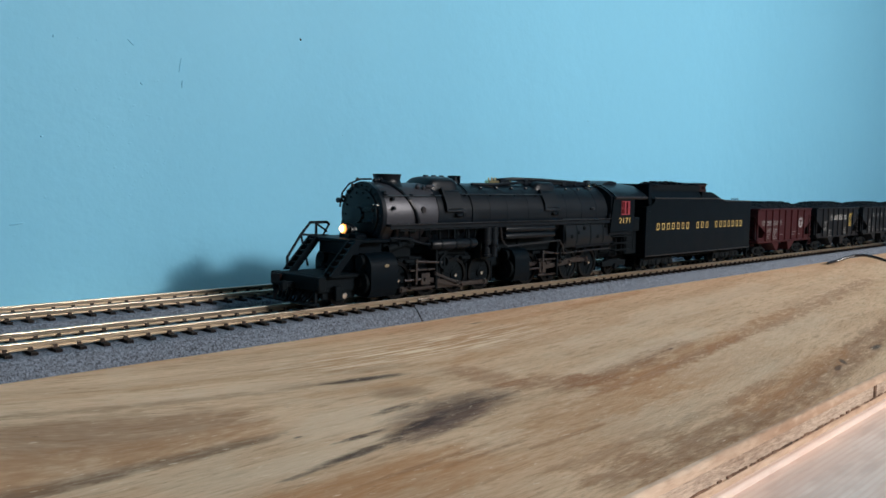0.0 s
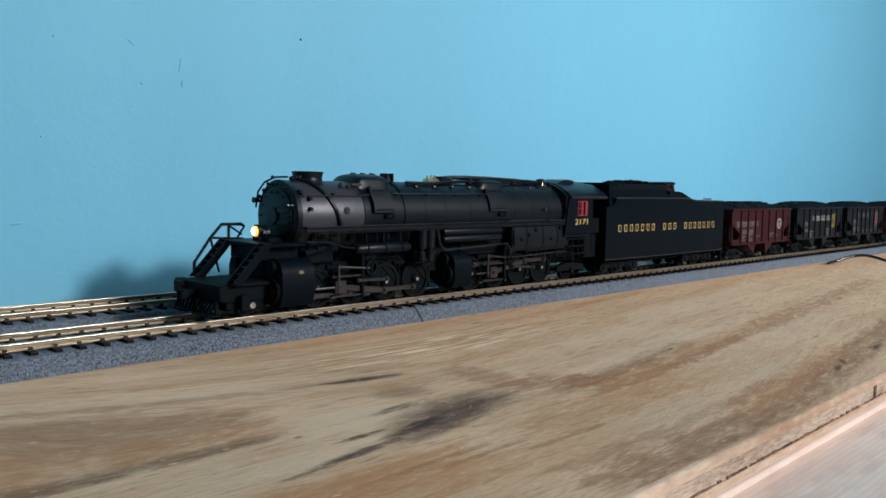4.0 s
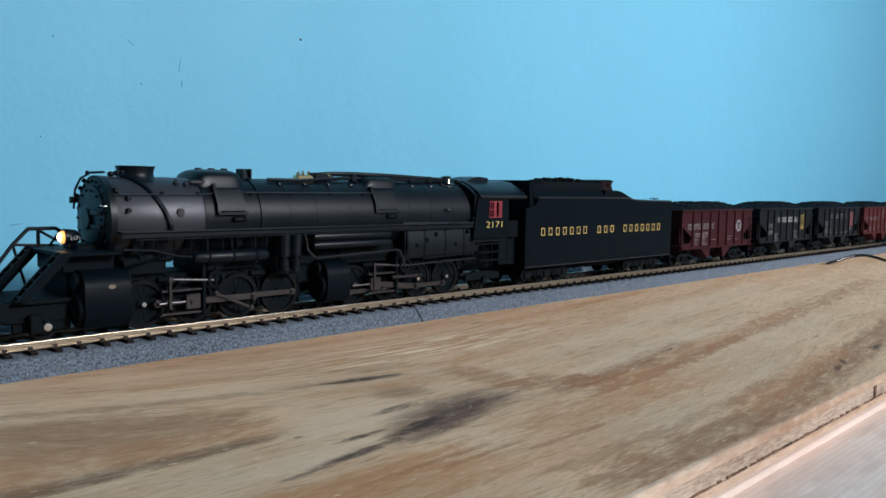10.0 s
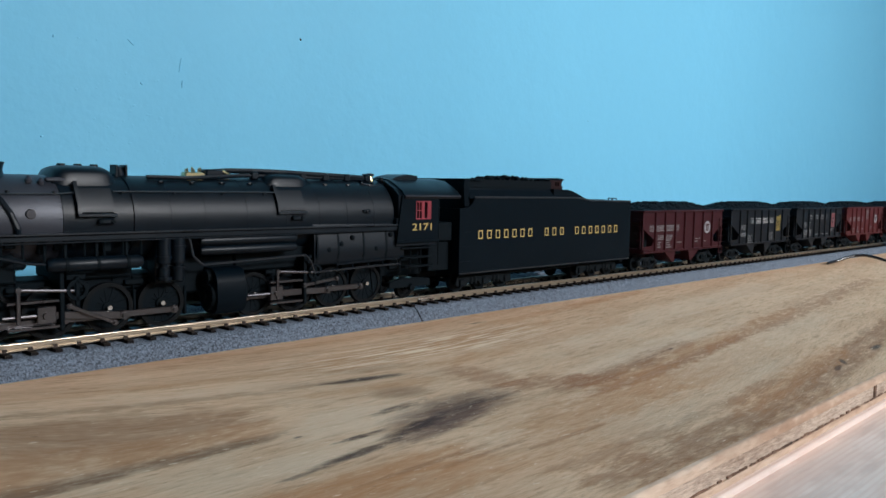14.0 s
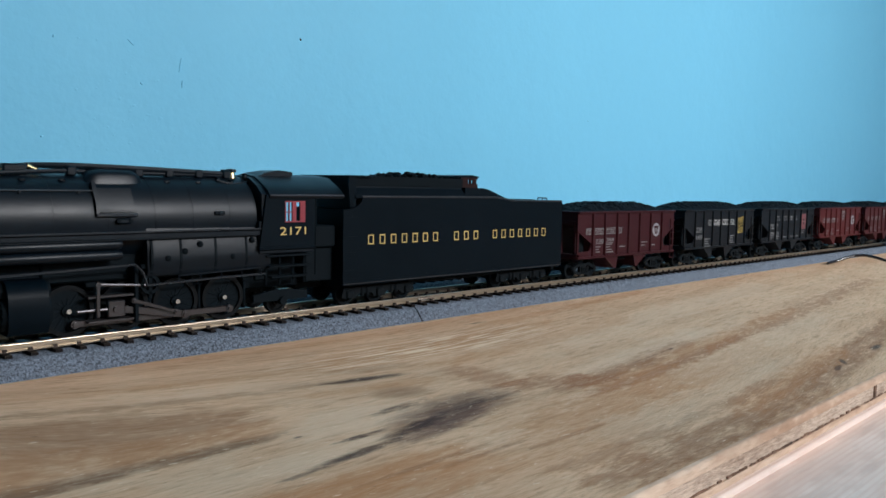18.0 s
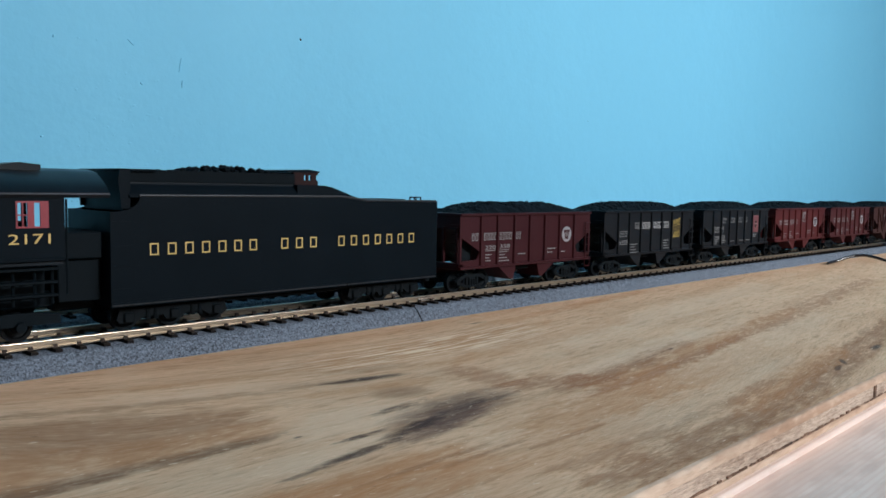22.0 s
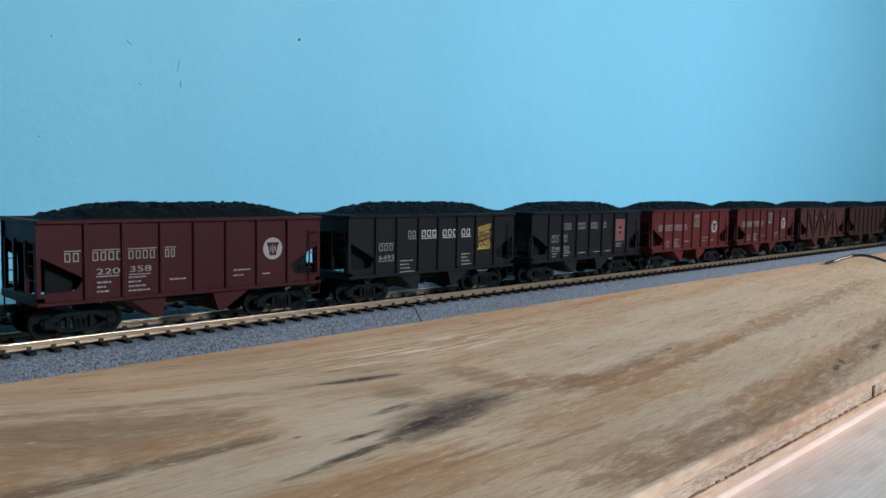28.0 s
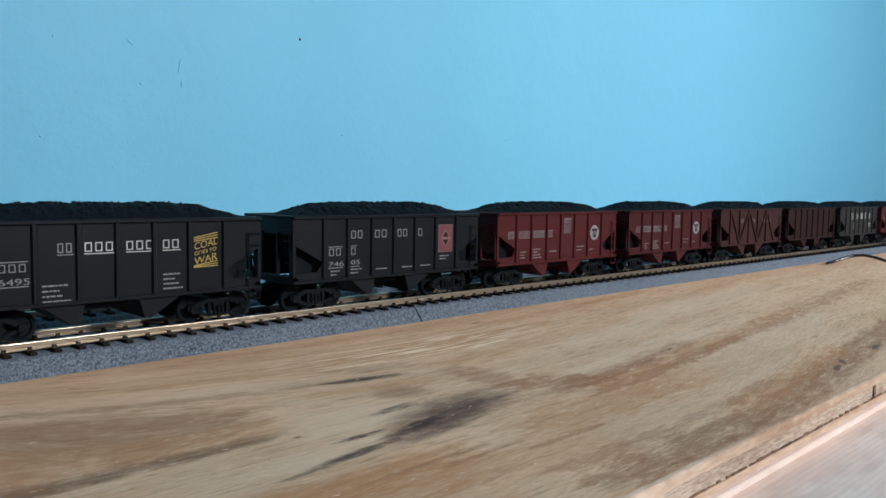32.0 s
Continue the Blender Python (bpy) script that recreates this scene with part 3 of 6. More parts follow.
def tie_mesh():
    bm = B()
    prism(bm, [(-1.15, -4.4), (1.15, -4.4), (1.0, -2.55), (-1.0, -2.55)], -14.6, 14.6)
    body = len(bm.faces)
    for side in (-1, 1):
        for off in (-1.7, 1.7):
            y = side * 9.0 + off
            box(bm, -1.0, 1.0, y - 0.75, y + 0.75, -2.75, -2.3)
            box(bm, -0.6, 0.6, y - 0.45, y + 0.45, -2.35, -1.45)
    bm.faces.ensure_lookup_table()
    for f in bm.faces[body:]:
        f.material_index = 1
    me = bpy.data.meshes.new("tie")
    bmesh.ops.scale(bm, vec=(MM, MM, MM), verts=bm.verts)
    bm.to_mesh(me)
    bm.free()
    me.materials.append(TIE)
    me.materials.append(SPIKE)
    return me


TIE_MESH = tie_mesh()


def track(y, x0, x1, first, near0, near1):
    t = thing("railway_track", "two nickel-silver rails spiked to black plastic ties", "railway track", ((x0 + x1) / 2, y, -4.4), group="tracks")
    for side, gap in ((-1, 247.0), (1, 247.0)):
        for a, c in ((x0, gap - 0.3), (gap + 0.3, x1)):
            bm = B()
            prism(bm, [(yy + side * 9.0 + y, z) for yy, z in RAIL_SHAPE], a, c, "x")
            part("rail", bm, RAIL, t)
        bm = B()
        for s in (-1, 1):
            box(bm, gap - 5, gap + 5, y + side * 9 + s * 0.45 - 0.12, y + side * 9 + s * 0.45 + 0.5 * s, -2.0, -0.9)
        part("rail_joiner", bm, BRIGHT, t)
    rest, k = B(), 0
    x = first
    while x < x1 - 3:
        if near0 < x < near1:
            part("tie", TIE_MESH, TIE, t, at=(x + 0.35 * math.sin(k * 7.1), y, 0))
        elif x > x0 + 3:
            box(rest, x - 1.2, x + 1.2, y - 15, y + 15, -4.4, -2.62)
            for side in (-1, 1):
                for off in (-1.5, 1.5):
                    box(rest, x - 0.8, x + 0.8, y + side * 9 + off - 0.7, y + side * 9 + off + 0.7, -2.7, -1.85)
        x += 7.423
        k += 1
    tagged(part("distant_ties", rest, TIE, t), kind="stuff")
    return t


FIRST = 71.0 - 7.423 * 110

# ---- the train, drawn in millimetres behind the last letter of the tender; it faces -x ----
LOCO_AT, TENDER_AT = (-255.0, 0, 0), (-56.0, 0, 0)
loco = thing("steam_locomotive", "black articulated steam locomotive model with grey smokebox and lit headlight", "locomotive", LOCO_AT)
WHEEL_R, CRANK = 8.3, 4.4
DRIVERS = {"low": [-321.2, -303.1, -285.0, -266.9], "high": [-231.0, -212.9, -194.8, -176.7]}
PHASE = {"low": -85.0, "high": 135.0}
MOVING = {"wheels": [], "rods": [], "mains": [], "heads": [], "plain": []}


SPOKE = {}


def spoked_wheelset(name, x, r, parent, spokes=14, half=8.6, pin=True, z=None):
    """An axle with two spoked wheels and steel tyres; it turns on its own origin."""
    z = r if z is None else z
    bm = B()
    rod(bm, (0, -half, 0), (0, half, 0), 1.3, seg=10)
    for s in (-1, 1):
        y = s * half
        lathe(bm, [(y - 1.0, 0), (y - 1.1, 1.7), (y + 1.1, 1.7), (y + 1.0, 0)], "y", seg=14)
        lathe(bm, [(y - 0.2, 1.0), (y - 0.2, r - 1.3), (y + 0.2, r - 1.3), (y + 0.2, 1.0)], "y", seg=30)
        if pin:
            prism(bm, [(r * 0.82 * math.cos(a), r * 0.82 * math.sin(a)) for a in [math.radians(125 + 11 * k) for k in range(11)]], y - 0.7, y + 0.7)
    ob = part(name, bm, GEAR, parent, at=(x, 0, z))
    for s in (-1, 1):
        if (r, s) not in SPOKE:
            SPOKE[r, s] = part("spoke", rod(B(), (1.4, s * half, 0), (r - 1.3, s * half, 0), 0.42, seg=6), GEAR, ob).data
        else:
            part("spoke", SPOKE[r, s], GEAR, ob)
        for k in range(1, spokes):
            part("spoke", SPOKE[r, s], GEAR, ob)
        mine = [o for o in ob.children if o.data == SPOKE[r, s]]
        for k, o in enumerate(mine):
            o.location, o.rotation_euler = (0, 0, 0), (0, 2 * math.pi * k / spokes, 0)
        bm, y = B(), s * half
        lathe(bm, [(y - 1.25, r - 1.5), (y - 1.25, r - 0.1), (y + 1.0 * s, r), (y + 1.25, r - 0.1), (y + 1.25, r - 1.5), (y - 1.25, r - 1.5)], "y", seg=36)
        t = part("tyre", bm, WHEEL, ob)
        t.location = (0, 0, 0)
        if pin:
            bm = B()
            rod(bm, (0, y + s * 0.8, 0), (0, y + s * 2.6, 0), 1.0, 0.8, seg=12)
            t = part("axle_end", bm, BRIGHT if s < 0 else GEAR, ob)
            t.location = (0, 0, 0)
    return ob


def disc_wheelset(name, x, r, parent, half=8.0, z=None, mat=None):
    bm = B()
    rod(bm, (0, -half - 3, 0), (0, half + 3, 0), 0.9, seg=8)
    for s in (-1, 1):
        y = s * half
        lathe(bm, [(y - 1.2, 0), (y - 1.2, 1.5), (y - 0.5, 1.8), (y - 0.5, r - 1.4), (y - 1.2, r - 1.1), (y - 1.2, r), (y + 1.2, r), (y + 1.2, r - 1.1), (y + 0.5, r - 1.4), (y + 0.5, 1.8), (y + 1.2, 1.5), (y + 1.2, 0)], "y", seg=24)
        if s < 0:
            for k in range(5):
                w = 2 * math.pi * k / 5
                ball(bm, (2.9 * math.cos(w), y - 0.5, 2.9 * math.sin(w)), 0.5, 1, (1, 0.4, 1))
    return part(name, bm, mat or WHEEL, parent, at=(x, 0, r if z is None else z))


def rod_bar(length, thick, tall, eyes, rr):
    """A flat rod along x from its first eye, with round eyes at the given places."""
    bm = B()
    box(bm, 0, length, -thick / 2, thick / 2, -tall / 2, tall / 2, 0.15)
    for e in eyes:
        rod(bm, (e, -thick / 2 - 0.25, 0), (e, thick / 2 + 0.25, 0), rr, seg=14)
        rod(bm, (e, -thick / 2 - 0.9, 0), (e, -thick / 2, 0), rr * 0.6, seg=10)
    return bm


# running gear of both engine units
for unit, xs in DRIVERS.items():
    for x in xs:
        MOVING["wheels"].append((spoked_wheelset("driving_wheelset", x, WHEEL_R, loco), WHEEL_R, PHASE[unit]))
    for side in (-1, 1):
        y = side * 11.4
        o = part("side_rod", rod_bar(xs[3] - xs[0], 0.9, 2.1, [x - xs[0] for x in xs], 1.35), ROD, loco, "dull steel coupling rod", at=(xs[0], y, WHEEL_R))
        MOVING["rods"].append((o, xs[0], y, PHASE[unit] + (90 if side > 0 else 0)))
    y = -13.2
    main_len = 24.5
    head_x = xs[2] - main_len
    o = part("main_rod", rod_bar(main_len, 0.9, 2.4, [0, main_len], 1.5), ROD, loco, "dull steel connecting rod", at=(head_x, y, WHEEL_R))
    MOVING["mains"].append((o, xs[2], y, main_len, PHASE[unit]))
    bm = B()
    box(bm, -2.6, 3.0, -0.9, 0.9, -2.6, 2.8, 0.3)
    rod(bm, (-12, 0, 0), (-2, 0, 0), 0.55, seg=8)
    rod(bm, (0, -1.6, 0), (0, -0.8, 0), 1.0, seg=12)
    o = part("crosshead", bm, ROD, loco, "bright steel crosshead with piston rod", at=(head_x, y - 0.3, WHEEL_R))
    MOVING["heads"].append((o, xs[2], y - 0.3, main_len, PHASE[unit]))
    bm = rod_bar(15.5, 0.7, 1.2, [0, 15.5], 0.9)
    o = part("eccentric_rod", bm, ROD, loco, "dull steel eccentric rod", at=(xs[2] - 15.5, y - 1.5, WHEEL_R))
    MOVING["mains"].append((o, xs[2] + 1.0, y - 1.5, 15.5, PHASE[unit] - 70))
    gx = head_x - 7
    bm = B()
    for gz in (12.6, 4.6):
        box(bm, gx, gx + 16, y - 1.0, y + 1.0, gz - 0.45, gz + 0.45, 0.15)
    part("crosshead_guide", bm, ROD, loco, "polished crosshead guide bars")
    bm = B()
    box(bm, gx + 14.8, gx + 16.2, y - 1.6, -5, 3.2, 22, 0.3)
    box(bm, gx + 17, gx + 26, y - 1.4, y - 0.4, 20.6, 22.4, 0.3)
    part("guide_yoke", bm, GEAR, loco)
    bm = B()
    lathe(bm, [(-0.7, 2.2), (-0.7, 3.3), (0.7, 3.3), (0.7, 2.2), (-0.7, 2.2)], "y", (gx + 20, y - 1.2, 15.6), 20)
    box(bm, gx + 19.3, gx + 20.7, y - 1.9, y - 0.9, 10.6, 19.8, 0.3)
    box(bm, gx + 17, gx + 23, y - 0.8, -6, 18.6, 20.5, 0.3)
    part("valve_link", bm, GEAR, loco, "dark slotted valve-gear link")
    bm = B()
    rod(bm, (gx + 3, y - 1.2, 16.6), (gx + 19, y - 1.2, 15.3), 0.55, seg=8)
    box(bm, gx + 2.4, gx + 3.6, y - 1.7, y - 0.9, 6.2, 17.6, 0.2)
    rod(bm, (gx + 3, y - 2.0, 16.6), (gx + 3, y - 1.0, 16.6), 0.9, seg=10)
    part("radius_rod", bm, ROD, loco, "dull steel radius rod and combination lever")
    bm = B()
    box(bm, xs[0] - 16, xs[3] + 11, -6.3, -5.1, 5.2, 13.5, 0.4)
    box(bm, xs[0] - 16, xs[3] + 11, 5.1, 6.3, 5.2, 13.5, 0.4)
    for x in xs:
        box(bm, x - 2.5, x + 2.5, -6.9, 6.9, 5.4, 11.2, 0.3)
    part("engine_frame", bm, GEAR, loco)
    for x in xs:
        part("brake_shoe", box(B(), x + 8.4, x + 9.4, -9.6, -7.4, 3.4, 13.5, 0.3), GEAR, loco)
        part("brake_pipe", wire(B(), [(x + 2, -8.2, 17.2), (x + 9, -8.2, 18.4), (x + 9, -8.2, 12)], 0.35), GEAR, loco)
    for a, c in zip(xs, xs[1:]):
        part("spring", box(B(), (a + c) / 2 - 3.2, (a + c) / 2 + 3.2, -9.2, -7.2, 15.2, 17.0, 0.3), GEAR, loco)


def cylinder_block(u0, u1, half, z0, z1, label):
    """A pair of cylinders in a saddle casting: rounded valve chest above, deep flat-sided jacket below."""
    ob = None
    for side in (-1, 1):
        bm = B()
        yo, yi = side * half, side * 6.0
        w = yo - yi
        prof = [(yi, z0 + 2), (yi + w * 0.35, z0), (yi + w * 0.8, z0), (yo - w * 0.06, z0 + 1.6), (yo, z0 + 4.5), (yo, z1 - 5.2), (yo - w * 0.05, z1 - 3.2), (yo - w * 0.18, z1 - 1.0), (yo - w * 0.36, z1), (yi, z1)]
        prism(bm, prof, u0, u1, "x")
        ob = part("cylinder", bm, TENDER_BLACK, loco, label)
        bm = B()
        cz, cy = z0 + 6.3, side * (half - 6.2)
        for a, d in ((u0, -1), (u1, 1)):
            rod(bm, (a, cy, cz), (a + d * 1.2, cy, cz), 5.4, 5.0, 24)
            rod(bm, (a + d * 1.2, cy, cz), (a + d * 2.2, cy, cz), 2.0, 1.8, 16)
            rod(bm, (a, cy, z1 - 3.4), (a + d * 1.6, cy, z1 - 3.4), 3.0, 2.6, 18)
            for k in range(12):
                w2 = 2 * math.pi * k / 12
                rod(bm, (a + d * 1.1, cy + 4.5 * math.cos(w2), cz + 4.5 * math.sin(w2)), (a + d * 1.5, cy + 4.5 * math.cos(w2), cz + 4.5 * math.sin(w2)), 0.35, seg=6)
        part("cylinder_cover", bm, GEAR, loco)
    return ob


cylinder_block(-343.5, -329.0, 19.5, 3.2, 21.5, "large black low-pressure cylinder")
cylinder_block(-250.5, -239.2, 18.6, 3.4, 19.6, "black high-pressure cylinder")
part("builder_plate", prism(B(), [(-335.2 + 1.2 * math.cos(k * math.pi / 9), 16.4 + 0.7 * math.sin(k * math.pi / 9)) for k in range(18)], -19.75, -19.4), PLATE, loco, "small oval builder's plate")

# boiler
BZ, BR = 37.0, 14.6
part("smokebox", lathe(B(), [(-331, 12.0), (-331, 14.2), (-330.8, 14.3), (-299.6, 14.3), (-299.6, 12)], "x", (0, 0, BZ), 56), GRAPHITE, loco, "graphite-grey smokebox")
bm = lathe(B(), [(-335.0, 0), (-334.9, 4), (-334.6, 8), (-334.2, 11.4), (-333.4, 11.6), (-333.4, 13.9), (-333.0, 14.5), (-330.9, 14.5), (-330.9, 13)], "x", (0, 0, BZ), 48)
part("smokebox_front", bm, BLACK, loco, "black dished smokebox front")
bm = B()
for k in range(24):
    w = 2 * math.pi * k / 24
    rod(bm, (-334.0, 12.7 * math.cos(w), BZ + 12.7 * math.sin(w)), (-333.2, 12.7 * math.cos(w), BZ + 12.7 * math.sin(w)), 0.45, seg=6)
for k in range(14):
    w = 2 * math.pi * k / 14
    rod(bm, (-335.0, 9.8 * math.cos(w), BZ + 9.8 * math.sin(w)), (-334.2, 9.6 * math.cos(w), BZ + 9.6 * math.sin(w)), 0.4, seg=6)
lathe(bm, [(-336.0, 0), (-336.0, 3.2), (-335.4, 3.6), (-334.6, 3.6)], "x", (0, 0, BZ), 24)
box(bm, -335.6, -334.4, -9.6, -3, BZ + 1.6, BZ + 3.0, 0.2)
box(bm, -335.6, -334.4, -9.6, -3, BZ - 3.0, BZ - 1.6, 0.2)
part("smokebox_door", bm, BLACK, loco, "black smokebox door with ring of bolts")
bm = B()
for y in (-9.6, -12.0):
    rod(bm, (-334.4, y, 41.5), (-333, y, 41.5), 0.45, 0.4, 10)
    ball(bm, (-334.5, y, 41.5), 0.4, 1)
part("marker_light", bm, BRIGHT, loco, "tiny silver marker lights")
bm = lathe(B(), [(-299.6, 14.45), (-278, 14.6), (-214, 15.0), (-166, 15.3), (-166, 10)], "x", (0, 0, BZ), 56)
part("boiler_barrel", bm, BLACK, loco, "satin black boiler barrel")
for u, r, e, w in ((-299.6, 14.45, 0.2, 0.5), (-277.2, 14.7, 0.42, 0.9), (-265, 14.7, 0.1, 0.3), (-252.5, 14.77, 0.1, 0.3), (-236, 14.87, 0.1, 0.3), (-219.5, 14.98, 0.1, 0.3), (-204, 15.06, 0.12, 0.35), (-190.5, 15.15, 0.12, 0.35), (-176.5, 15.22, 0.12, 0.35)):
    bm = lathe(B(), [(u - w, r - 0.3), (u - w, r + e), (u + w, r + e), (u + w, r - 0.3)], "x", (0, 0, BZ), 48)
    part("boiler_band", bm, BLACK, loco)
bm = B()
for side in (-1, 1):
    prism(bm, [(side * 8, 18.3), (side * 15.2, 18.3), (side * 15.9, 20), (side * 15.6, 31.5), (side * 13, 40), (side * 8, 36)], -207.5, -160.5, "x")
part("firebox", bm, BLACK, loco, "black flat-sided firebox")
for side in (-1, 1):
    flank = [(side * 15.3, 31.6), (side * 16.0, 28.5), (side * 16.4, 25.0), (side * 16.5, 22.6), (side * 15.4, 19.0), (side * 14.0, 19.0), (side * 14.0, 31.6)]
    part("firebox_jacket", prism(B(), flank, -206.5, -161.5, "x"), BLACK, loco, "black jacket plates of the firebox")
    for u in (-206.2, -196.0, -183.0, -170.8):
        band = [(y + side * 0.16, z) for y, z in flank[:5]] + [(y - side * 0.6, z) for y, z in flank[:5]][::-1]
        part("jacket_seam", prism(B(), band, u - 0.45, u + 0.45, "x"), GEAR, loco, smooth=False)
for u, z in ((-200.7, 24.1), (-194.6, 26.2), (-189.0, 28.5), (-168.5, 29.2), (-176.4, 23.6)):
    part("washout_plug", lathe(B(), [(-17.2, 0), (-17.1, 0.6), (-16.7, 1.0), (-15.6, 1.1)], "y", (u, 0, z), 14), GEAR, loco, "round black washout plug")
# running boards and handrails
for side in (-1, 1):
    bm = B()
    a, c = (-17.2, -12.5) if side < 0 else (12.5, 17.2)
    box(bm, -331, -161, a, c, 32.4, 33.4, 0.2)
    box(bm, -331, -161, a if side < 0 else c - 0.5, a + 0.5 if side < 0 else c, 31.2, 33.4, 0.1)
    part("running_board", bm, BLACK, loco)
    ye = side * 17.3
    # paler strip: the board edge's highlight put into its colour
    part("running_board_edge", box(B(), -331, -161, ye - 0.22, ye + 0.22, 33.0, 33.55, 0.1), SATIN, loco, "paler strip for the highlight along the running board's edge")
    part("running_board_pipe", wire(B(), [(-326, side * 16.9, 30.6), (-214, side * 16.9, 30.9), (-163, side * 17.0, 31.2)], 0.28, 6), BLACK, loco)
part("badge", lathe(B(), [(-14.75, 0), (-14.75, 1.3), (-14.3, 1.5), (-14.0, 1.5)], "y", (-309.4, 0, 39.4), 20), ROD, loco, "round washout plug on the smokebox")

# stack, domes, bell, valves on the boiler top
bm = lathe(B(), [(49.5, 7.6), (51.0, 6.3), (52.5, 5.9), (54.0, 6.2), (54.8, 6.5), (55.0, 6.4), (55.0, 5.0), (51, 4.6)], "z", (-318.9, 0, 0), 32)
part("smokestack", bm, BLACK, loco, "short black smokestack")
bm = B()
for k in range(5):
    ball(bm, (-328.5 + 2.1 * k, -3 + k * 0.5, 52.0 + 0.35 * k), 1.2, 2, (1, 1, 0.8))
for k in range(4):
    ball(bm, (-334.2, 11.5 - 3.2 * k, 44.5 + 2.6 * k), 0.9, 1)
wire(bm, [(-334.6, 13.6, 40), (-334.8, 11.6, 46.5), (-334.6, 7, 50.4), (-333.5, 1, 52.4), (-331, -4, 52.6)], 0.4)
rod(bm, (-335.5, 14.2, 43.0), (-333, 14.2, 43.0), 1.2, 1.0, 12)
wire(bm, [(-325, -3.0, 51.6), (-322.4, -5.4, 50.8), (-321.4, -7.6, 49.6), (-319.4, -10.4, 47.4), (-317.2, -12.9, 43.8), (-315.0, -14.4, 39.8), (-313.2, -15.0, 35.0), (-313.0, -15.2, 33.2)], 0.85, 8)
part("front_piping", bm, BLACK, loco)


def dome(u0, u1, zt, wide, name, label):
    bm = B()
    n = 12
    rows = []
    for i in range(n + 1):
        a = i / n
        row = []
        for j in range(13):
            w = -math.pi / 2 + math.pi * j / 12
            e = (1 - abs(2 * a - 1) ** 5)
            y = wide * math.sin(w) * (0.86 + 0.14 * e)
            base = BZ + math.sqrt(max(0, BR ** 2 - y * y)) - 0.6
            row.append(bm.verts.new((u0 + (u1 - u0) * a, y, base + (zt - base) * max(0, math.cos(w)) ** 0.38 * e ** 0.6)))
        rows.append(row)
    for p, q in zip(rows, rows[1:]):
        for j in range(12):
            bm.faces.new((p[j], q[j], q[j + 1], p[j + 1]))
    part(name, bm, BLACK, loco, label)


dome(-301.5, -281, 54.6, 9.5, "sand_dome", "broad black sand dome")
dome(-225, -205, 54.0, 9.5, "steam_dome", "low black steam dome")
bm = B()
for k in range(3):
    rod(bm, (-296 + 5.2 * k, -1, 54.2), (-296 + 5.2 * k, -1, 55.1), 1.4, 1.2, 12)
part("dome_lid", bm, BLACK, loco)
bm = lathe(B(), [(51.2, 2.6), (51.8, 2.3), (53.2, 1.7), (54.4, 1.2), (55.0, 0)], "z", (-277.6, -1.5, 0), 20)
box(bm, -279.6, -278.9, -4, 1, 50.5, 55.2, 0.1)
box(bm, -276.3, -275.6, -4, 1, 50.5, 55.2, 0.1)
part("bell", bm, BLACK, loco, "black bell on its yoke")
bm = box(B(), -255.0, -247.4, -4.4, -0.6, 50.8, 53.4, 0.4)
for k in range(6):
    rod(bm, (-254.3 + 1.25 * k, -3.0 + (k % 2) * 1.2, 53.0), (-254.3 + 1.25 * k, -3.0 + (k % 2) * 1.2, 54.5 + 0.3 * (k % 3)), 0.5, 0.4, 8)
part("safety_valve", bm, BRASS, loco, "toothed row of brass safety valves")
part("turret_box", box(B(), -247.2, -240.4, -5.0, 1.0, 50.4, 54.6, 0.5), BLACK, loco)
part("pop_valve", rod(B(), (-239.8, -2.4, 54.0), (-236.8, -2.4, 52.6), 0.95, 0.8, 12), BRASS, loco, "tilted brass pop valve")
part("whistle", lathe(B(), [(50.6, 0), (50.6, 1.9), (51.0, 1.85), (53.6, 1.25), (54.0, 0)], "z", (-169.4, -3, 0), 20), BRASS, loco, "bright brass bell-shaped whistle")
part("whistle_cap", lathe(B(), [(53.7, 1.5), (54.0, 1.9), (54.8, 1.8), (55.1, 0)], "z", (-169.4, -3, 0), 16), BLACK, loco)
for u, yy, z in ((-173.2, -4.2, 53.6), (-176.6, -6.0, 50.8), (-172.0, -7.2, 50.0), (-165.0, -5.0, 52.4)):
    part("turret_valve", lathe(B(), [(z - 1.6, 0.6), (z - 0.6, 1.1), (z + 0.4, 0.9), (z + 0.9, 1.2), (z + 1.2, 0)], "z", (u, yy, 0), 10), BLACK, loco)
part("turret_pipe", wire(B(), [(-178, -7.6, 50.6), (-173, -8.6, 49.4), (-167, -8.0, 49.8), (-163.5, -6.0, 51.0)], 0.45, 8), BLACK, loco)
bm = B()
wire(bm, [(-246, -1.5, 53.4), (-238, -1.5, 54.2), (-228, -3.5, 54.4), (-214, -4.8, 54.2), (-196, -4.6, 53.7), (-172, -4.0, 52.9)], 1.0, 8)
wire(bm, [(-270, -6, 51.3), (-255, -6.5, 51.2), (-232, -4.5, 52.6), (-172, -4.2, 52.3)], 0.75, 8)
for k in range(9):
    ball(bm, (-266 + 11.5 * k, -8.2, 49.7), 1.0, 1, (1.3, 1, 0.8))
for k in range(6):
    box(bm, -229 + k * 11, -225.8 + k * 11, -5.6, -3.0, 51.2, 54.3, 0.5)
part("steam_pipe", bm, BLACK, loco)
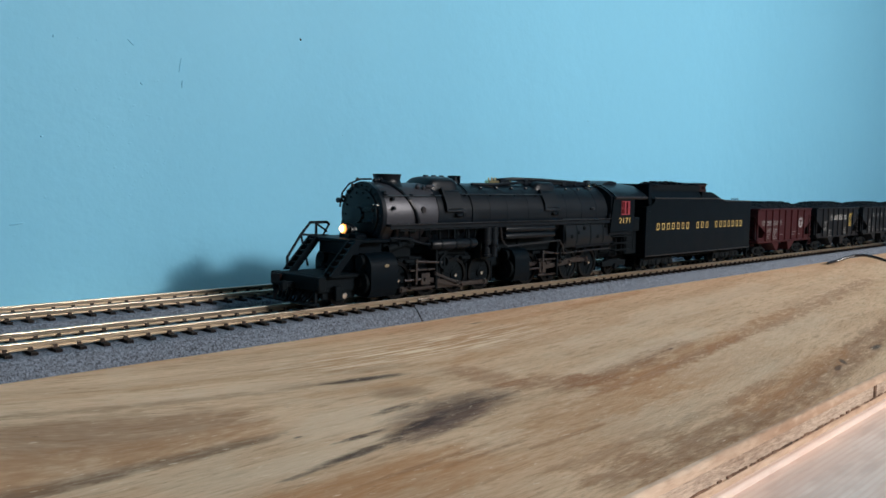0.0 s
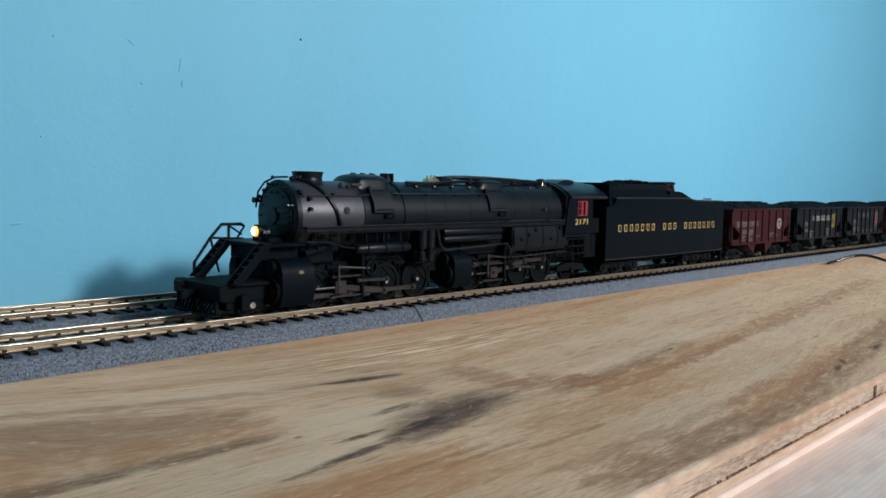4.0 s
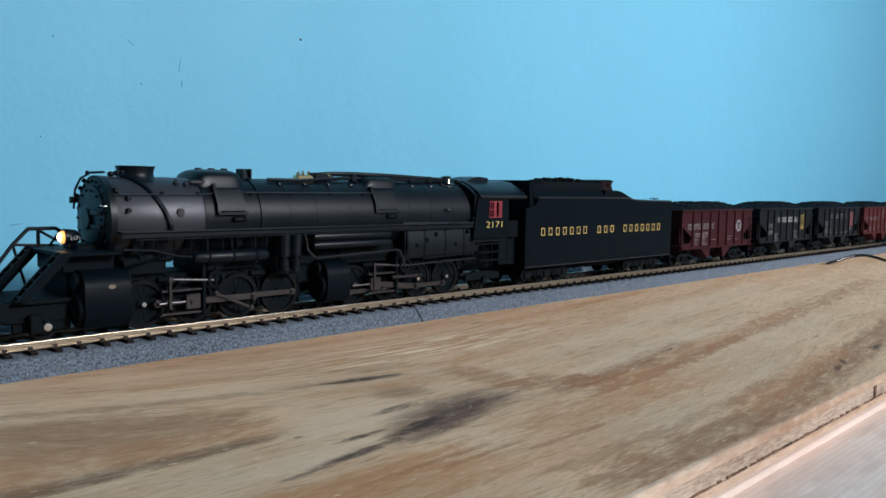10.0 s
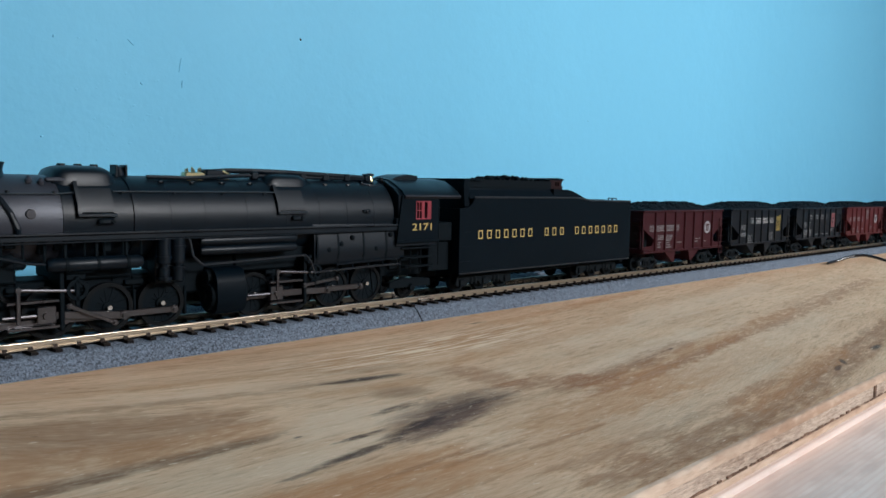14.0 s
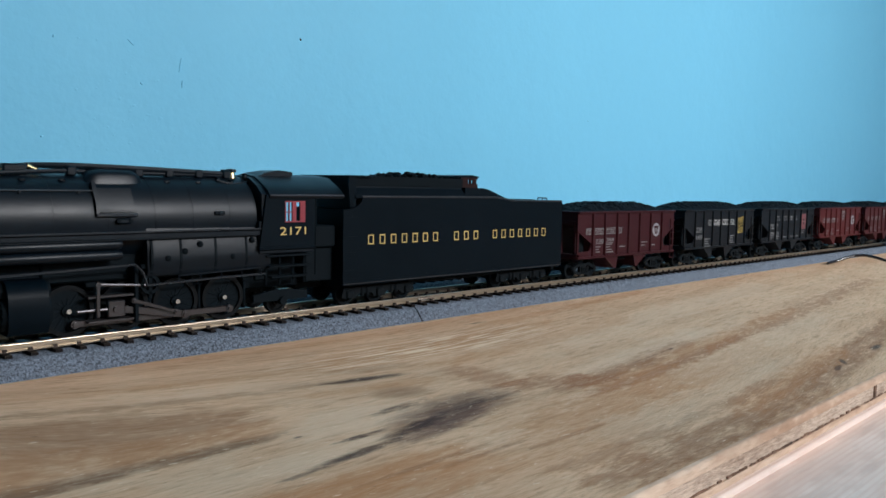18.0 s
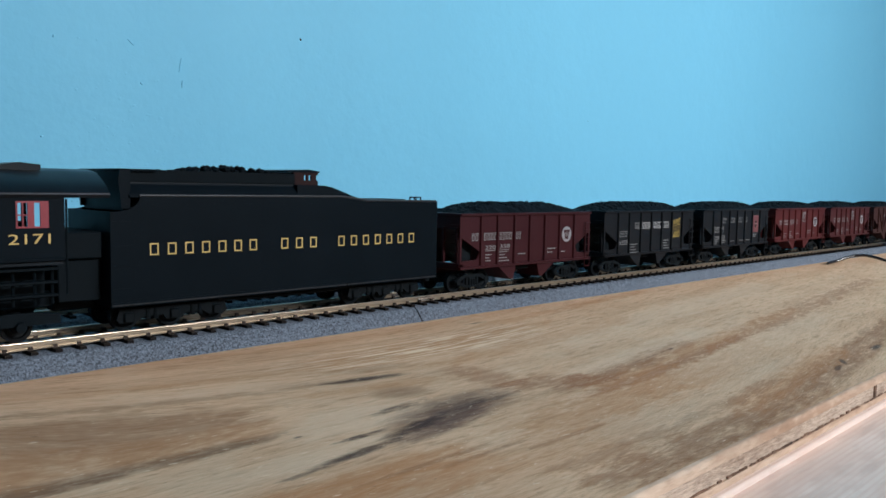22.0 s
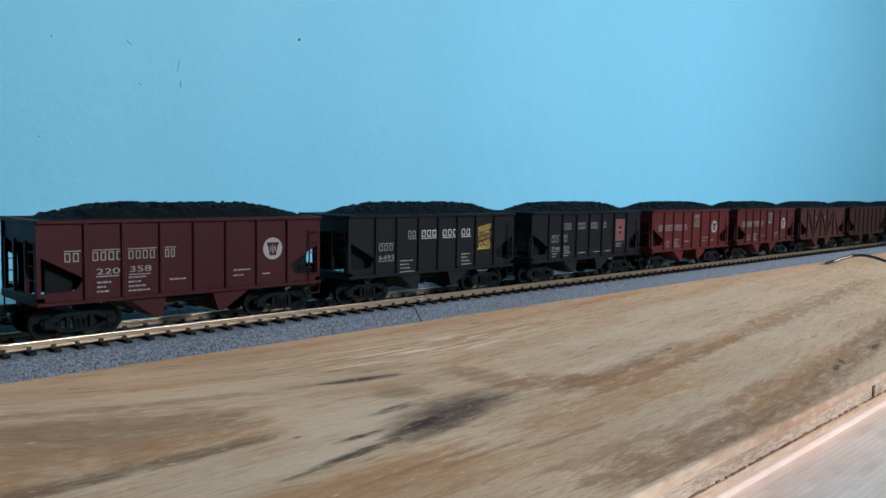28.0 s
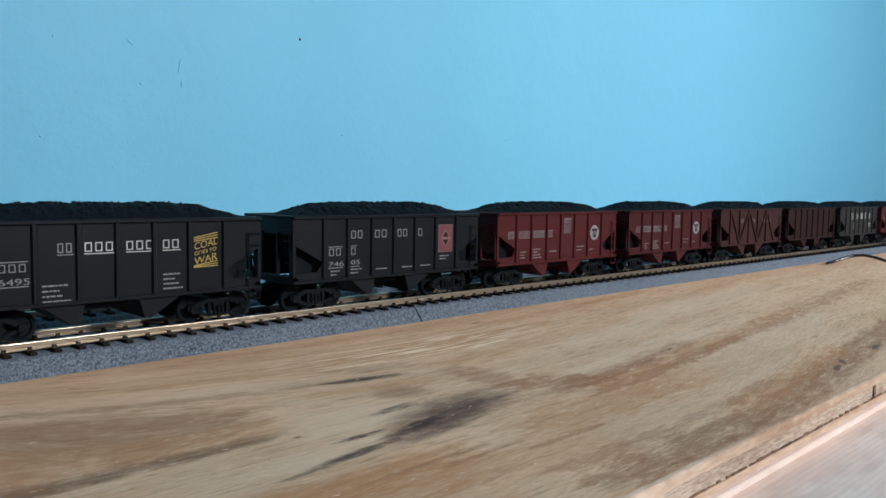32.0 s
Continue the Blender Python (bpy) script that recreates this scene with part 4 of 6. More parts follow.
for u0, u1 in ((-295.0, -284.8), (-222.6, -211.4)):
    part("sand_trap", prism(B(), [(-11.0, 46.6), (-14.4, 39.4), (-15.2, 39.8), (-14.9, 42.0), (-12.0, 47.4)], u0, u1, "x"), BLACK, loco, "black sand box panel on the boiler flank")
    part("sand_trap_lip", prism(B(), [(-10.0, 48.6), (-14.4, 38.6), (-15.9, 39.2), (-15.5, 42.2), (-11.4, 49.6)], u0 - 1.2, u0, "x"), BLACK, loco)
    part("sand_trap_ledge", box(B(), u0 - 1.2, u1 + 0.8, -16.1, -14.0, 38.3, 39.4, 0.25), SATIN, loco)
    part("sand_valve", box(B(), u0 + 5.0, u0 + 10.4, -16.0, -14.4, 35.9, 37.8, 0.5), BLACK, loco)
    part("sand_valve_cap", rod(B(), (u0 + 5.6, -16.4, 36.9), (u0 + 5.6, -15.8, 36.9), 0.7, seg=10), GEAR, loco)
    part("sand_valve_cap", rod(B(), (u0 + 9.6, -16.4, 36.9), (u0 + 9.6, -15.8, 36.9), 0.7, seg=10), GEAR, loco)
# handrail along the boiler on short stanchions
part("boiler_handrail", wire(B(), [(-331.5, -12.6, 45.4), (-300, -12.7, 45.6), (-296.5, -12.8, 46.0)], 0.24, 6), SATIN, loco, "thin handrail along the smokebox")
part("boiler_handrail", wire(B(), [(-284, -12.6, 46.4), (-250, -12.8, 46.5), (-223.5, -12.9, 46.6)], 0.24, 6), SATIN, loco, "thin handrail along the boiler")
for u in (-330, -315, -302, -281, -263, -245, -228):
    part("handrail_stanchion", rod(B(), (u, -9.6, 46.0), (u, -13.1, 46.0), 0.45, 0.35, 8), BLACK, loco)
# rows of rivets round the smokebox, and clamps at its front
for u in (-329.6, -300.6):
    bm = B()
    for k in range(26):
        w = math.pi * (0.02 + 0.96 * k / 25)
        ball(bm, (u, -14.35 * math.cos(w), BZ + 14.35 * math.sin(w)), 0.22, 1)
    tagged(part("rivet_row", bm, GRAPHITE, loco), kind="stuff")
for u, z in ((-327.6, 40.2), (-327.0, 44.2), (-330.2, 47.0)):
    yy = -math.sqrt(14.3 ** 2 - (z - BZ) ** 2)
    part("classification_lamp", lathe(B(), [(yy - 1.8, 0), (yy - 1.8, 0.7), (yy - 0.4, 0.9), (yy + 0.4, 0.5)], "y", (u, 0, z), 12), BLACK, loco)
part("number_plate_bracket", box(B(), -303.4, -297.0, -9.2, -7.4, 49.2, 50.6, 0.4), GRAPHITE, loco)
part("smokebox_valve", lathe(B(), [(48.6, 0.9), (49.6, 1.2), (50.6, 0.7), (51.2, 0)], "z", (-308.0, -8.2, 0), 12), GRAPHITE, loco)
part("smokebox_valve", lathe(B(), [(48.0, 0.8), (49.2, 1.1), (50.2, 0.6), (50.6, 0)], "z", (-304.6, -8.6, 0), 12), GRAPHITE, loco)
for u in (-181,):
    bm = B()
    box(bm, u - 2, u + 2, -15.8, -14.2, 38.4, 39.8, 0.3)
    ball(bm, (u, -15.6, 39.1), 0.9, 1)
    part("check_valve", bm, BLACK, loco)

# under the running board: air tanks, pumps, pipes
bm = B()
for z in (29.4, 26.0):
    lathe(bm, [(-256, 0), (-255.4, 1.3), (-254, 1.65), (-217.5, 1.65), (-216, 1.3), (-215.4, 0)], "x", (0, -15.4, z), 20)
part("cooler_pipe", bm, BLACK, loco, "two long black radiator pipes")
TZ = 23.6
part("air_tank", lathe(B(), [(-306, 0), (-305.5, 1.5), (-304.3, 2.2), (-277, 2.2), (-275.8, 1.5), (-275.3, 0)], "x", (0, -15.0, TZ), 24), BLACK, loco, "black air reservoir under the running board")
for u in (-300, -290.5, -281):
    part("tank_strap", lathe(B(), [(u - 0.5, 1.9), (u - 0.5, 2.4), (u + 0.5, 2.4), (u + 0.5, 1.9)], "x", (0, -15.0, TZ), 24), GEAR, loco)
    part("tank_hanger", box(B(), u - 0.5, u + 0.5, -15.4, -14.6, TZ + 2, 31.3, 0.15), GEAR, loco)
bm = B()
for u in (-268.5, -263.5):
    rod(bm, (u, -15.2, 16.5), (u, -15.2, 21), 2.0, seg=16)
    rod(bm, (u, -15.2, 22.5), (u, -15.2, 31), 2.4, seg=16)
    rod(bm, (u, -15.2, 20.6), (u, -15.2, 22.8), 1.2, seg=10)
box(bm, -271, -261, -14.2, -8, 15.5, 31, 0.4)
for k in range(4):
    lathe(bm, [(17 + 3.5 * k, 2.0), (17 + 3.5 * k, 2.7), (17.8 + 3.5 * k, 2.7), (17.8 + 3.5 * k, 2.0)], "z", (-268.5 + 5 * (k % 2), -15.2, 0), 16)
part("air_pump", bm, BLACK, loco, "black compound air pump")
part("running_pipe", wire(B(), [(-260.4, -16.6, 31.0), (-259.6, -16.6, 29.6), (-258.6, -16.6, 24.6), (-256, -16.6, 22.0), (-254.6, -16.6, 21.2), (-212, -16.6, 22.6), (-209.5, -16.6, 20), (-208, -16.6, 15.5), (-180, -16.4, 16.3), (-163, -16.4, 16.5)], 0.42), SATIN, loco, "thin pipe bent along the flank")
part("running_pipe", wire(B(), [(-330, -15.4, 27.5), (-320, -15.4, 27.0), (-311, -15.4, 24.6), (-305, -15.0, 24.0)], 0.5), BLACK, loco)
part("ash_pan_rail", wire(B(), [(-197, -16.5, 18.0), (-165, -16.5, 18.9)], 0.32), BLACK, loco)
for k in range(5):
    part("rail_post", rod(B(), (-197 + k * 8, -16.5, 15.8), (-197 + k * 8, -16.5, 18.2), 0.28, seg=6), BLACK, loco)
for dims in ((-329, -312.5, -10, 10, 18, 26, 0.8), (-301, -277, -10, 10, 18, 25.5, 0.8), (-318, -309, -9, 9, 22, 31, 1.0), (-328.5, -262, -7.6, 7.6, 13.5, 18.5, 0.8), (-345, -329, -9, 9, 8, 22, 0.8), (-328, -262, -4.6, 4.6, 4.2, 14, 0.5), (-238, -168, -4.6, 4.6, 4.2, 17, 0.5), (-168, -143, -8, 8, 10, 15, 0.5), (-239, -165, -10, 10, 17.0, 26, 0.8), (-266, -238, -9, 9, 10.5, 24, 1.0)):
    part("saddle", box(B(), *dims), GEAR, loco)
for k in range(12):
    u = -326 + 4.7 * k
    part("bracket", box(B(), u, u + 1.6 + (k % 3) * 0.8, -13.5 + (k % 2), -9, 27 + (k % 4), 31.4, 0.3), GEAR, loco)
for k in range(9):
    part("hanger_pipe", rod(B(), (-324 + 6 * k, -14.6, 31.5), (-324 + 6 * k, -14.6, 24 + k % 3), 0.4, seg=6), GEAR, loco)
bm = B()
wire(bm, [(-329, -12.5, 22.5), (-322, -12.8, 24.0), (-314, -11, 26)], 1.6, 10)
wire(bm, [(-326, -9, 24), (-318, -8, 29)], 2.2, 12)
part("receiver_pipe", bm, GEAR, loco)

# front: deck, headlight, pilot, steps, rails, leading truck
bm = B()
box(bm, -349, -331, -16.8, 16.8, 26.0, 27.3, 0.3)
box(bm, -347.5, -331, -11.5, 11.5, 20.5, 26.2, 0.5)
box(bm, -341, -333, -6, 6, 26.4, 29.0, 0.4)
part("front_deck", bm, TENDER_BLACK, loco, "black front deck plate")
bm = lathe(B(), [(-343.0, 1.8), (-343.0, 2.7), (-341.8, 2.7), (-339.0, 2.3), (-337.6, 1.2), (-337.4, 0)], "x", (0, 0, 31.2), 24)
box(bm, -342, -338.5, -1.2, 1.2, 26.2, 29.2, 0.2)
box(bm, -341.5, -339.6, -4.2, 4.2, 30.3, 32.1, 0.2)
part("headlight", bm, BLACK, loco, "black headlight housing")
part("headlight_lens", lathe(B(), [(-344.9, 0), (-344.75, 0.7), (-344.3, 1.3), (-343.9, 1.6), (-342.8, 1.6), (-342.8, 0)], "x", (0, 0, 31.2), 24), LAMP, loco, "lit warm-white headlight lens")
# glowing ring added for the amber halo at the edge of the headlight
part("lens_rim", lathe(B(), [(-343.9, 1.6), (-343.6, 2.0), (-343.0, 2.1), (-342.6, 2.0), (-342.6, 1.6)], "x", (0, 0, 31.2), 24), LAMP_HALO, loco, "glowing amber ring for the halo round the lit lens")
words("number_board", "2171", -342.3, -4.25, 30.5, 1.6, WHITE_PAINT, loco, width=3.0)
bm = B()
box(bm, -368.2, -364.4, -17.2, 17.2, 7.6, 13.2, 0.4)
part("pilot_beam", bm, GEAR, loco, "black pilot beam")
bm = B()
box(bm, -364.5, -344, -13.5, 13.5, 11.8, 13.2, 0.3)
for y in (-11, 11):
    box(bm, -364.5, -344, y - 0.8, y + 0.8, 6.0, 12.0, 0.4)
part("pilot_deck", bm, GEAR, loco)
for side in (-1, 1):
    bm = B()
    box(bm, -371.5, -366.6, side * 9 - 6.8, side * 9 + 6.8, 2.0, 2.8, 0.2)
    for y in (-5.5, 5.5):
        box(bm, -368.4, -367.2, side * 9 + y - 0.5, side * 9 + y + 0.5, 2.6, 8, 0.1)
    for k in range(5):
        rod(bm, (-366.5, side * (2 + 3.0 * k), 8), (-369.6, side * (1 + 2.6 * k), 2.4), 0.55, seg=6)
    part("footboard", bm, GEAR, loco, "black pilot footboard")
bm = B()
box(bm, -373.0, -368.0, -1.6, 1.6, 7.8, 10.4, 0.6)
box(bm, -375, -372, -2.0, 0.4, 7.2, 11.0, 0.5)
part("coupler", bm, GEAR, loco, "black knuckle coupler")
bm = B()
wire(bm, [(-368, 6, 9), (-372, 6.5, 6), (-373.5, 6.5, 2.8)], 0.5)
box(bm, -369.6, -368.2, 8, 15, 8.6, 12.6, 0.2)
part("air_hose", bm, CAR_DARK_BROWN, loco, "rusty brown fittings on the beam")
for side in (-1, 1):
    for y in (11.6, 16.4):
        bm = B()
        prism(bm, [(-345.6, 27.4), (-349.4, 27.4), (-362.4, 13.4), (-358.6, 13.2)], side * y - 0.45, side * y + 0.45)
        part("stair_stringer", bm, TENDER_BLACK, loco)
    for k in range(6):
        f = (k + 0.5) / 6
        u, z = -347.5 - 13.0 * f, 27.2 - 14 * f
        part("stair_tread", box(B(), u - 1.5, u + 1.5, side * 14 - 2.2, side * 14 + 2.2, z - 0.3, z + 0.3), BLACK, loco, smooth=False)
    if side < 0:
        continue
    y = side * 16.6
    part("deck_handrail", wire(B(), [(-360.2, y, 13.2), (-360.2, y, 18.6), (-353.3, y, 28.0), (-348.4, y, 33.2), (-339.6, y, 33.2), (-338.2, y, 32.2)], 0.65), BLACK, loco, "bent black handrail beside the front stair")
    for name, p, q, r in (("handrail_bar", (-353.3, 28.0), (-338.6, 27.2), 0.5), ("handrail_brace", (-353.3, 28.0), (-349.6, 14.2), 0.5), ("handrail_post", (-345.3, 33.4), (-345.3, 27.4), 0.6), ("handrail_brace", (-345.0, 32.6), (-339.4, 29.0), 0.45), ("handrail_brace", (-341.5, 27.6), (-338.2, 32.2), 0.45)):
        part(name, rod(B(), (p[0], y, p[1]), (q[0], y, q[1]), r, seg=8), BLACK, loco)
bm = B()
for side in (-1, 1):
    box(bm, -362, -345, side * 10.2 - 0.8, side * 10.2 + 0.8, 3.0, 7.6, 0.4)
    box(bm, -358, -354.5, side * 14 - 1, side * 14 + 1, 3, 9, 0.3)
    lathe(bm, [(-13.4, 0), (-13.4, 1.8), (-10.8, 2.0), (-10.8, 0)] if side < 0 else [(10.8, 0), (10.8, 2.0), (13.4, 1.8), (13.4, 0)], "y", (-352.6, 0, 4.6), 16)
part("leading_truck_frame", bm, GEAR, loco)
part("truck_cap", lathe(B(), [(-13.9, 0), (-13.8, 1.2), (-13.3, 1.4)], "y", (-352.6, 0, 4.6), 16), BRIGHT, loco, "silvery axle cap")
MOVING["plain"].append((disc_wheelset("leading_wheelset", -352.6, 4.4, loco), 4.4))

# cab
bm = B()
X0, X1, CY, EZ = -166.5, -142.0, 18.0, 45.8
roof = [(-CY - 0.8, EZ - 0.6), (-CY + 1.2, EZ + 1.8), (-13.5, 49.6), (-8, 52.4), (0, 53.4), (8, 52.4), (13.5, 49.6), (CY - 1.2, EZ + 1.8), (CY + 0.8, EZ - 0.6)]
inner = [(y * 0.975, z - 0.8) for y, z in roof]
prism(bm, roof + inner[::-1], -162.5, -128.5, "x")
part("cab_roof", bm, BLACK, loco, "black arched cab roof")
for side in (-1, 1):
    # grey bar added for the highlight along the roof's drip edge
    part("rain_gutter", box(B(), -162.5, -128.5, side * 18.7 - 0.25, side * 18.7 + 0.25, 45.3, 45.9, 0.1), GRAPHITE, loco)
bm = B()
prism(bm, [(-161.5, 46.5), (-157, 52.6), (-146, 52.6), (-145, 52.9), (-145, 54.4), (-151, 55.0), (-157, 54.0), (-161.5, 52)], -7, 7)
part("roof_vent", bm, BLACK, loco)
WZ0, WZ1 = 35.4, 43.4
for side in (-1, 1):
    WX0, WX1 = (-155.6, -146.6) if side < 0 else (-153.6, -143.0)
    bm = B()
    y0, y1 = (-CY, -CY + 0.8) if side < 0 else (CY - 0.8, CY)
    prism(bm, [(-163.5, EZ), (-166.4, 26), (WX0, 26), (WX0, EZ)], y0, y1)
    box(bm, WX0, WX1, y0, y1, 26, WZ0)
    box(bm, WX0, WX1, y0, y1, WZ1, EZ)
    box(bm, WX1, X1, y0, y1, 26, EZ)
    box(bm, -166.6, X1, y0 - 0.25, y1 + 0.25, 25.4, 26.4, 0.1)
    part("cab_side", bm, TENDER_BLACK, loco, "black riveted cab side")
    ys = side * (CY - 0.2)

    def bar(name, a, c, d, e, label="", mat=RED_TRIM):
        return part(name, box(B(), a, c, ys - 0.35, ys + 0.35, d, e), mat, loco, label, smooth=False)
    bm = B()
    for a, c, d, e in ((WX0, WX1, WZ0, WZ0 + 0.5), (WX0, WX1, WZ1 - 0.5, WZ1), (WX0, WX0 + 0.45, WZ0 + 0.5, WZ1 - 0.5), (WX1 - 0.5, WX1, WZ0 + 0.5, WZ1 - 0.5)):
        box(bm, a, c, ys - 0.35, ys + 0.35, d, e)
    part("cab_window", bm, RED_TRIM, loco, "red-framed cab window", smooth=False)
    if side > 0:
        continue
    bar("window_mullion", -153.9, -153.55, WZ0 + 0.5, WZ1 - 0.5)
    bar("window_mullion", -152.4, -150.6, WZ0 + 0.5, WZ1 - 0.5)
    bar("window_rail", WX0 + 0.45, -152.4, 39.1, 39.5)
    bar("window_blind", -148.9, WX1 - 0.5, WZ0 + 0.5, WZ1 - 0.5, "red blind in the cab window")
bm = B()
box(bm, -166, -164.8, -17.2, 17.2, 26, 36, 0.2)
box(bm, -166, -142, -17, 17, 23.8, 25.4, 0.3)
prism(bm, [(-17.1, 36), (-17.1, EZ), (-13.5, 49), (-8, 51.8), (0, 52.8), (8, 51.8), (13.5, 49), (17.1, EZ), (17.1, 36), (9, 36), (9, 42), (-9, 42), (-9, 36)], -165.0, -161.6, "x")
part("cab_front", bm, BLACK, loco)
bm = B()
for side in (-1, 1):
    for k in range(3):
        box(bm, -163 + k, -144, side * 16 - 1.5, side * 16 + 1.5, 22.5 - 4 * k, 23.3 - 4 * k, 0.15)
    for u in (-162, -156, -150, -145):
        rod(bm, (u, side * 15, 24), (u, side * 15, 12), 0.5, seg=6)
    wire(bm, [(X1 + 0.6, side * 17.6, 44), (X1 + 0.6, side * 17.6, 15)], 0.35)
box(bm, -163, -145, -9, 9, 13, 24, 0.5)
part("cab_step", bm, GEAR, loco, "black steps under the cab")
for side in (-1, 1):
    bm = B()
    prism(bm, [(-166, 5.4), (-142, 5.4), (-142, 8.4), (-150, 9.4), (-158, 9.4), (-166, 8)], side * 12.4 - 0.7, side * 12.4 + 0.7)
    lathe(bm, [(side * 12.6, 0), (side * 12.6, 1.7), (side * 14.4, 1.5), (side * 14.4, 0)], "y", (-153.6, 0, 5.2), 14)
    part("trailing_truck_frame", bm, GEAR, loco)
MOVING["plain"].append((disc_wheelset("trailing_wheelset", -153.6, 4.6, loco), 4.6))
# two dark boxes added so that the gap behind the cab stays dark
part("cab_apron", box(B(), -142.5, -129.2, -12.5, 12.5, 11.5, 25, 0.4), GEAR, loco, "dark box added low in the gap between cab and tender")
part("cab_curtain", box(B(), -141.8, -129.6, -14.5, 14.5, 25.2, 33.6, 0.4), GEAR, loco, "dark box added higher in the gap behind the cab")
words("cab_number", "2171", -158.0, -18.12, 30.7, 4.3, GOLD, loco, width=11.6, label="gold cab number")

# ---- tender ----
tender = thing("tender", "long black coal tender with gold lettering behind the locomotive", "tender", TENDER_AT)
TY = 18.2
for side in (-1, 1):
    bm = B()
    y0, y1 = (-TY, -TY + 1) if side < 0 else (TY - 1, TY)
    prism(bm, [(-128.4, 9.3), (15.9, 9.3), (15.9, 43.3), (-24, 43.5), (-36, 45.0), (-118.6, 45.0), (-119.0, 43.4), (-120.2, 42.0), (-122.2, 40.8), (-125.0, 40.1), (-128.4, 39.9)], y0, y1)
    part("tank_side", bm, TENDER_BLACK, tender, "satin black tank side")
    bm = B()
    for z in (11.6, 42.4):
        for k in range(70):
            ball(bm, (-127 + k * 2.04, side * TY, z), 0.14, 1)
    for u in (-120.5, -74, -26, 13.5):
        for k in range(15):
            ball(bm, (u, side * TY, 12.5 + k * 2.0), 0.14, 1)
    box(bm, -128.4, 15.9, side * TY - 0.15, side * TY + 0.15, 10.2, 10.7)
    for z in (36.6, 28.8, 22.2, 15.0):
        box(bm, -127.6, -121.5, side * TY - 0.2, side * TY + 0.2, z, z + 0.35)
    tagged(part("rivet_row", bm, TENDER_BLACK, tender), kind="stuff")
bm = B()
box(bm, 15.1, 15.9, -17.2, 17.2, 9.3, 43.2)
box(bm, -24, 15.1, -17.2, 17.2, 42.2, 43.0)
box(bm, -128.4, -127.6, -17.2, 17.2, 9.3, 40)
box(bm, -127.6, 15.1, -17.2, 17.2, 9.3, 12)
part("tank_body", bm, TENDER_BLACK, tender)
bm = B()
for side in (-1, 1):
    prism(bm, [(side * TY, 44.6), (side * (TY - 0.7), 46.0), (side * 15.6, 48.4), (side * 15.0, 49.2), (side * 15.0, 53.0), (side * 14.2, 53.0), (side * 14.2, 47), (side * 16.8, 44.6)], -122, -57.3, "x")
    part("bunker_rim", prism(B(), [(side * 15.4, 49.8), (side * 15.5, 53.6), (side * 13.8, 53.6), (side * 14.0, 49.8)], -122, -57.3, "x"), GEAR, tender, "dark upright rim of the bunker")
part("bunker_coping", bm, TENDER_BLACK, tender, "black sloped bunker coping")
for side in (-1, 1):
    y = side * (TY - 0.1)
    # shoulder and sill strips are paler than the tank, for their highlight lines
    part("shoulder_bead", wire(B(), [(-118.8, y, 45.2), (-37, y, 45.2), (-31, y, 44.6), (-24, y, 43.7), (15, y, 43.4)], 0.42, 8), SATIN, tender, "rounded shoulder edge, paler and satin for its highlight")
    part("sill_bead", box(B(), -128.2, 15.7, y - 0.3, y + 0.3, 9.6, 10.2, 0.15), SATIN, tender, "paler strip for the highlight along the lower sill")
bm = B()
slope = [(-57.5, 49.6), (-45, 49.4), (-41, 48.7), (-36.5, 47.3), (-31.5, 45.6), (-26.5, 44.2), (-22, 43.4), (-22, 42.2), (-57.5, 42.2)]
prism(bm, slope, -17.4, 17.4)
part("back_slope", bm, TENDER_BLACK, tender)
bm = B()
for y in (-16.8, 16.8):
    prism(bm, [(-124.5, 41), (-121.5, 41), (-121.5, 53.6), (-124.8, 53.6), (-125.4, 50), (-124.8, 45)], y - 0.6, y + 0.6)
box(bm, -123.5, -122.5, -16.5, 16.5, 40, 53.4, 0.2)
box(bm, -124.8, -112, -16.9, 16.9, 53.0, 53.8, 0.2)
part("bunker_front", bm, TENDER_BLACK, tender)
bm = B()
for y in (-13.6, 13.6):
    for z0, z1 in ((49.4, 51.3), (53.3, 54.4)):
        box(bm, -57, -46.5, y - 0.5, y + 0.5, z0, z1)
    for u0, u1 in ((-57, -52.2), (-50.9, -50.1), (-48.8, -46.5)) if y < 0 else ((-57, -56), (-47.5, -46.5)):
        box(bm, u0, u1, y - 0.5, y + 0.5, 51.3, 53.3)
for z0, z1 in ((49.4, 51.3), (53.3, 54.4)):
    box(bm, -46.5, -45.7, -14.1, 14.1, z0, z1)
part("bulkhead", bm, CAR_DARK_BROWN, tender, "dark brown bunker bulkhead with two openings")
bm = B()
prism(bm, [(-60, 54.2), (-45.2, 54.3), (-45.0, 54.8), (-50, 55.5), (-60, 54.8)], -14.4, 14.4)
part("bulkhead_roof", bm, TENDER_BLACK, tender)


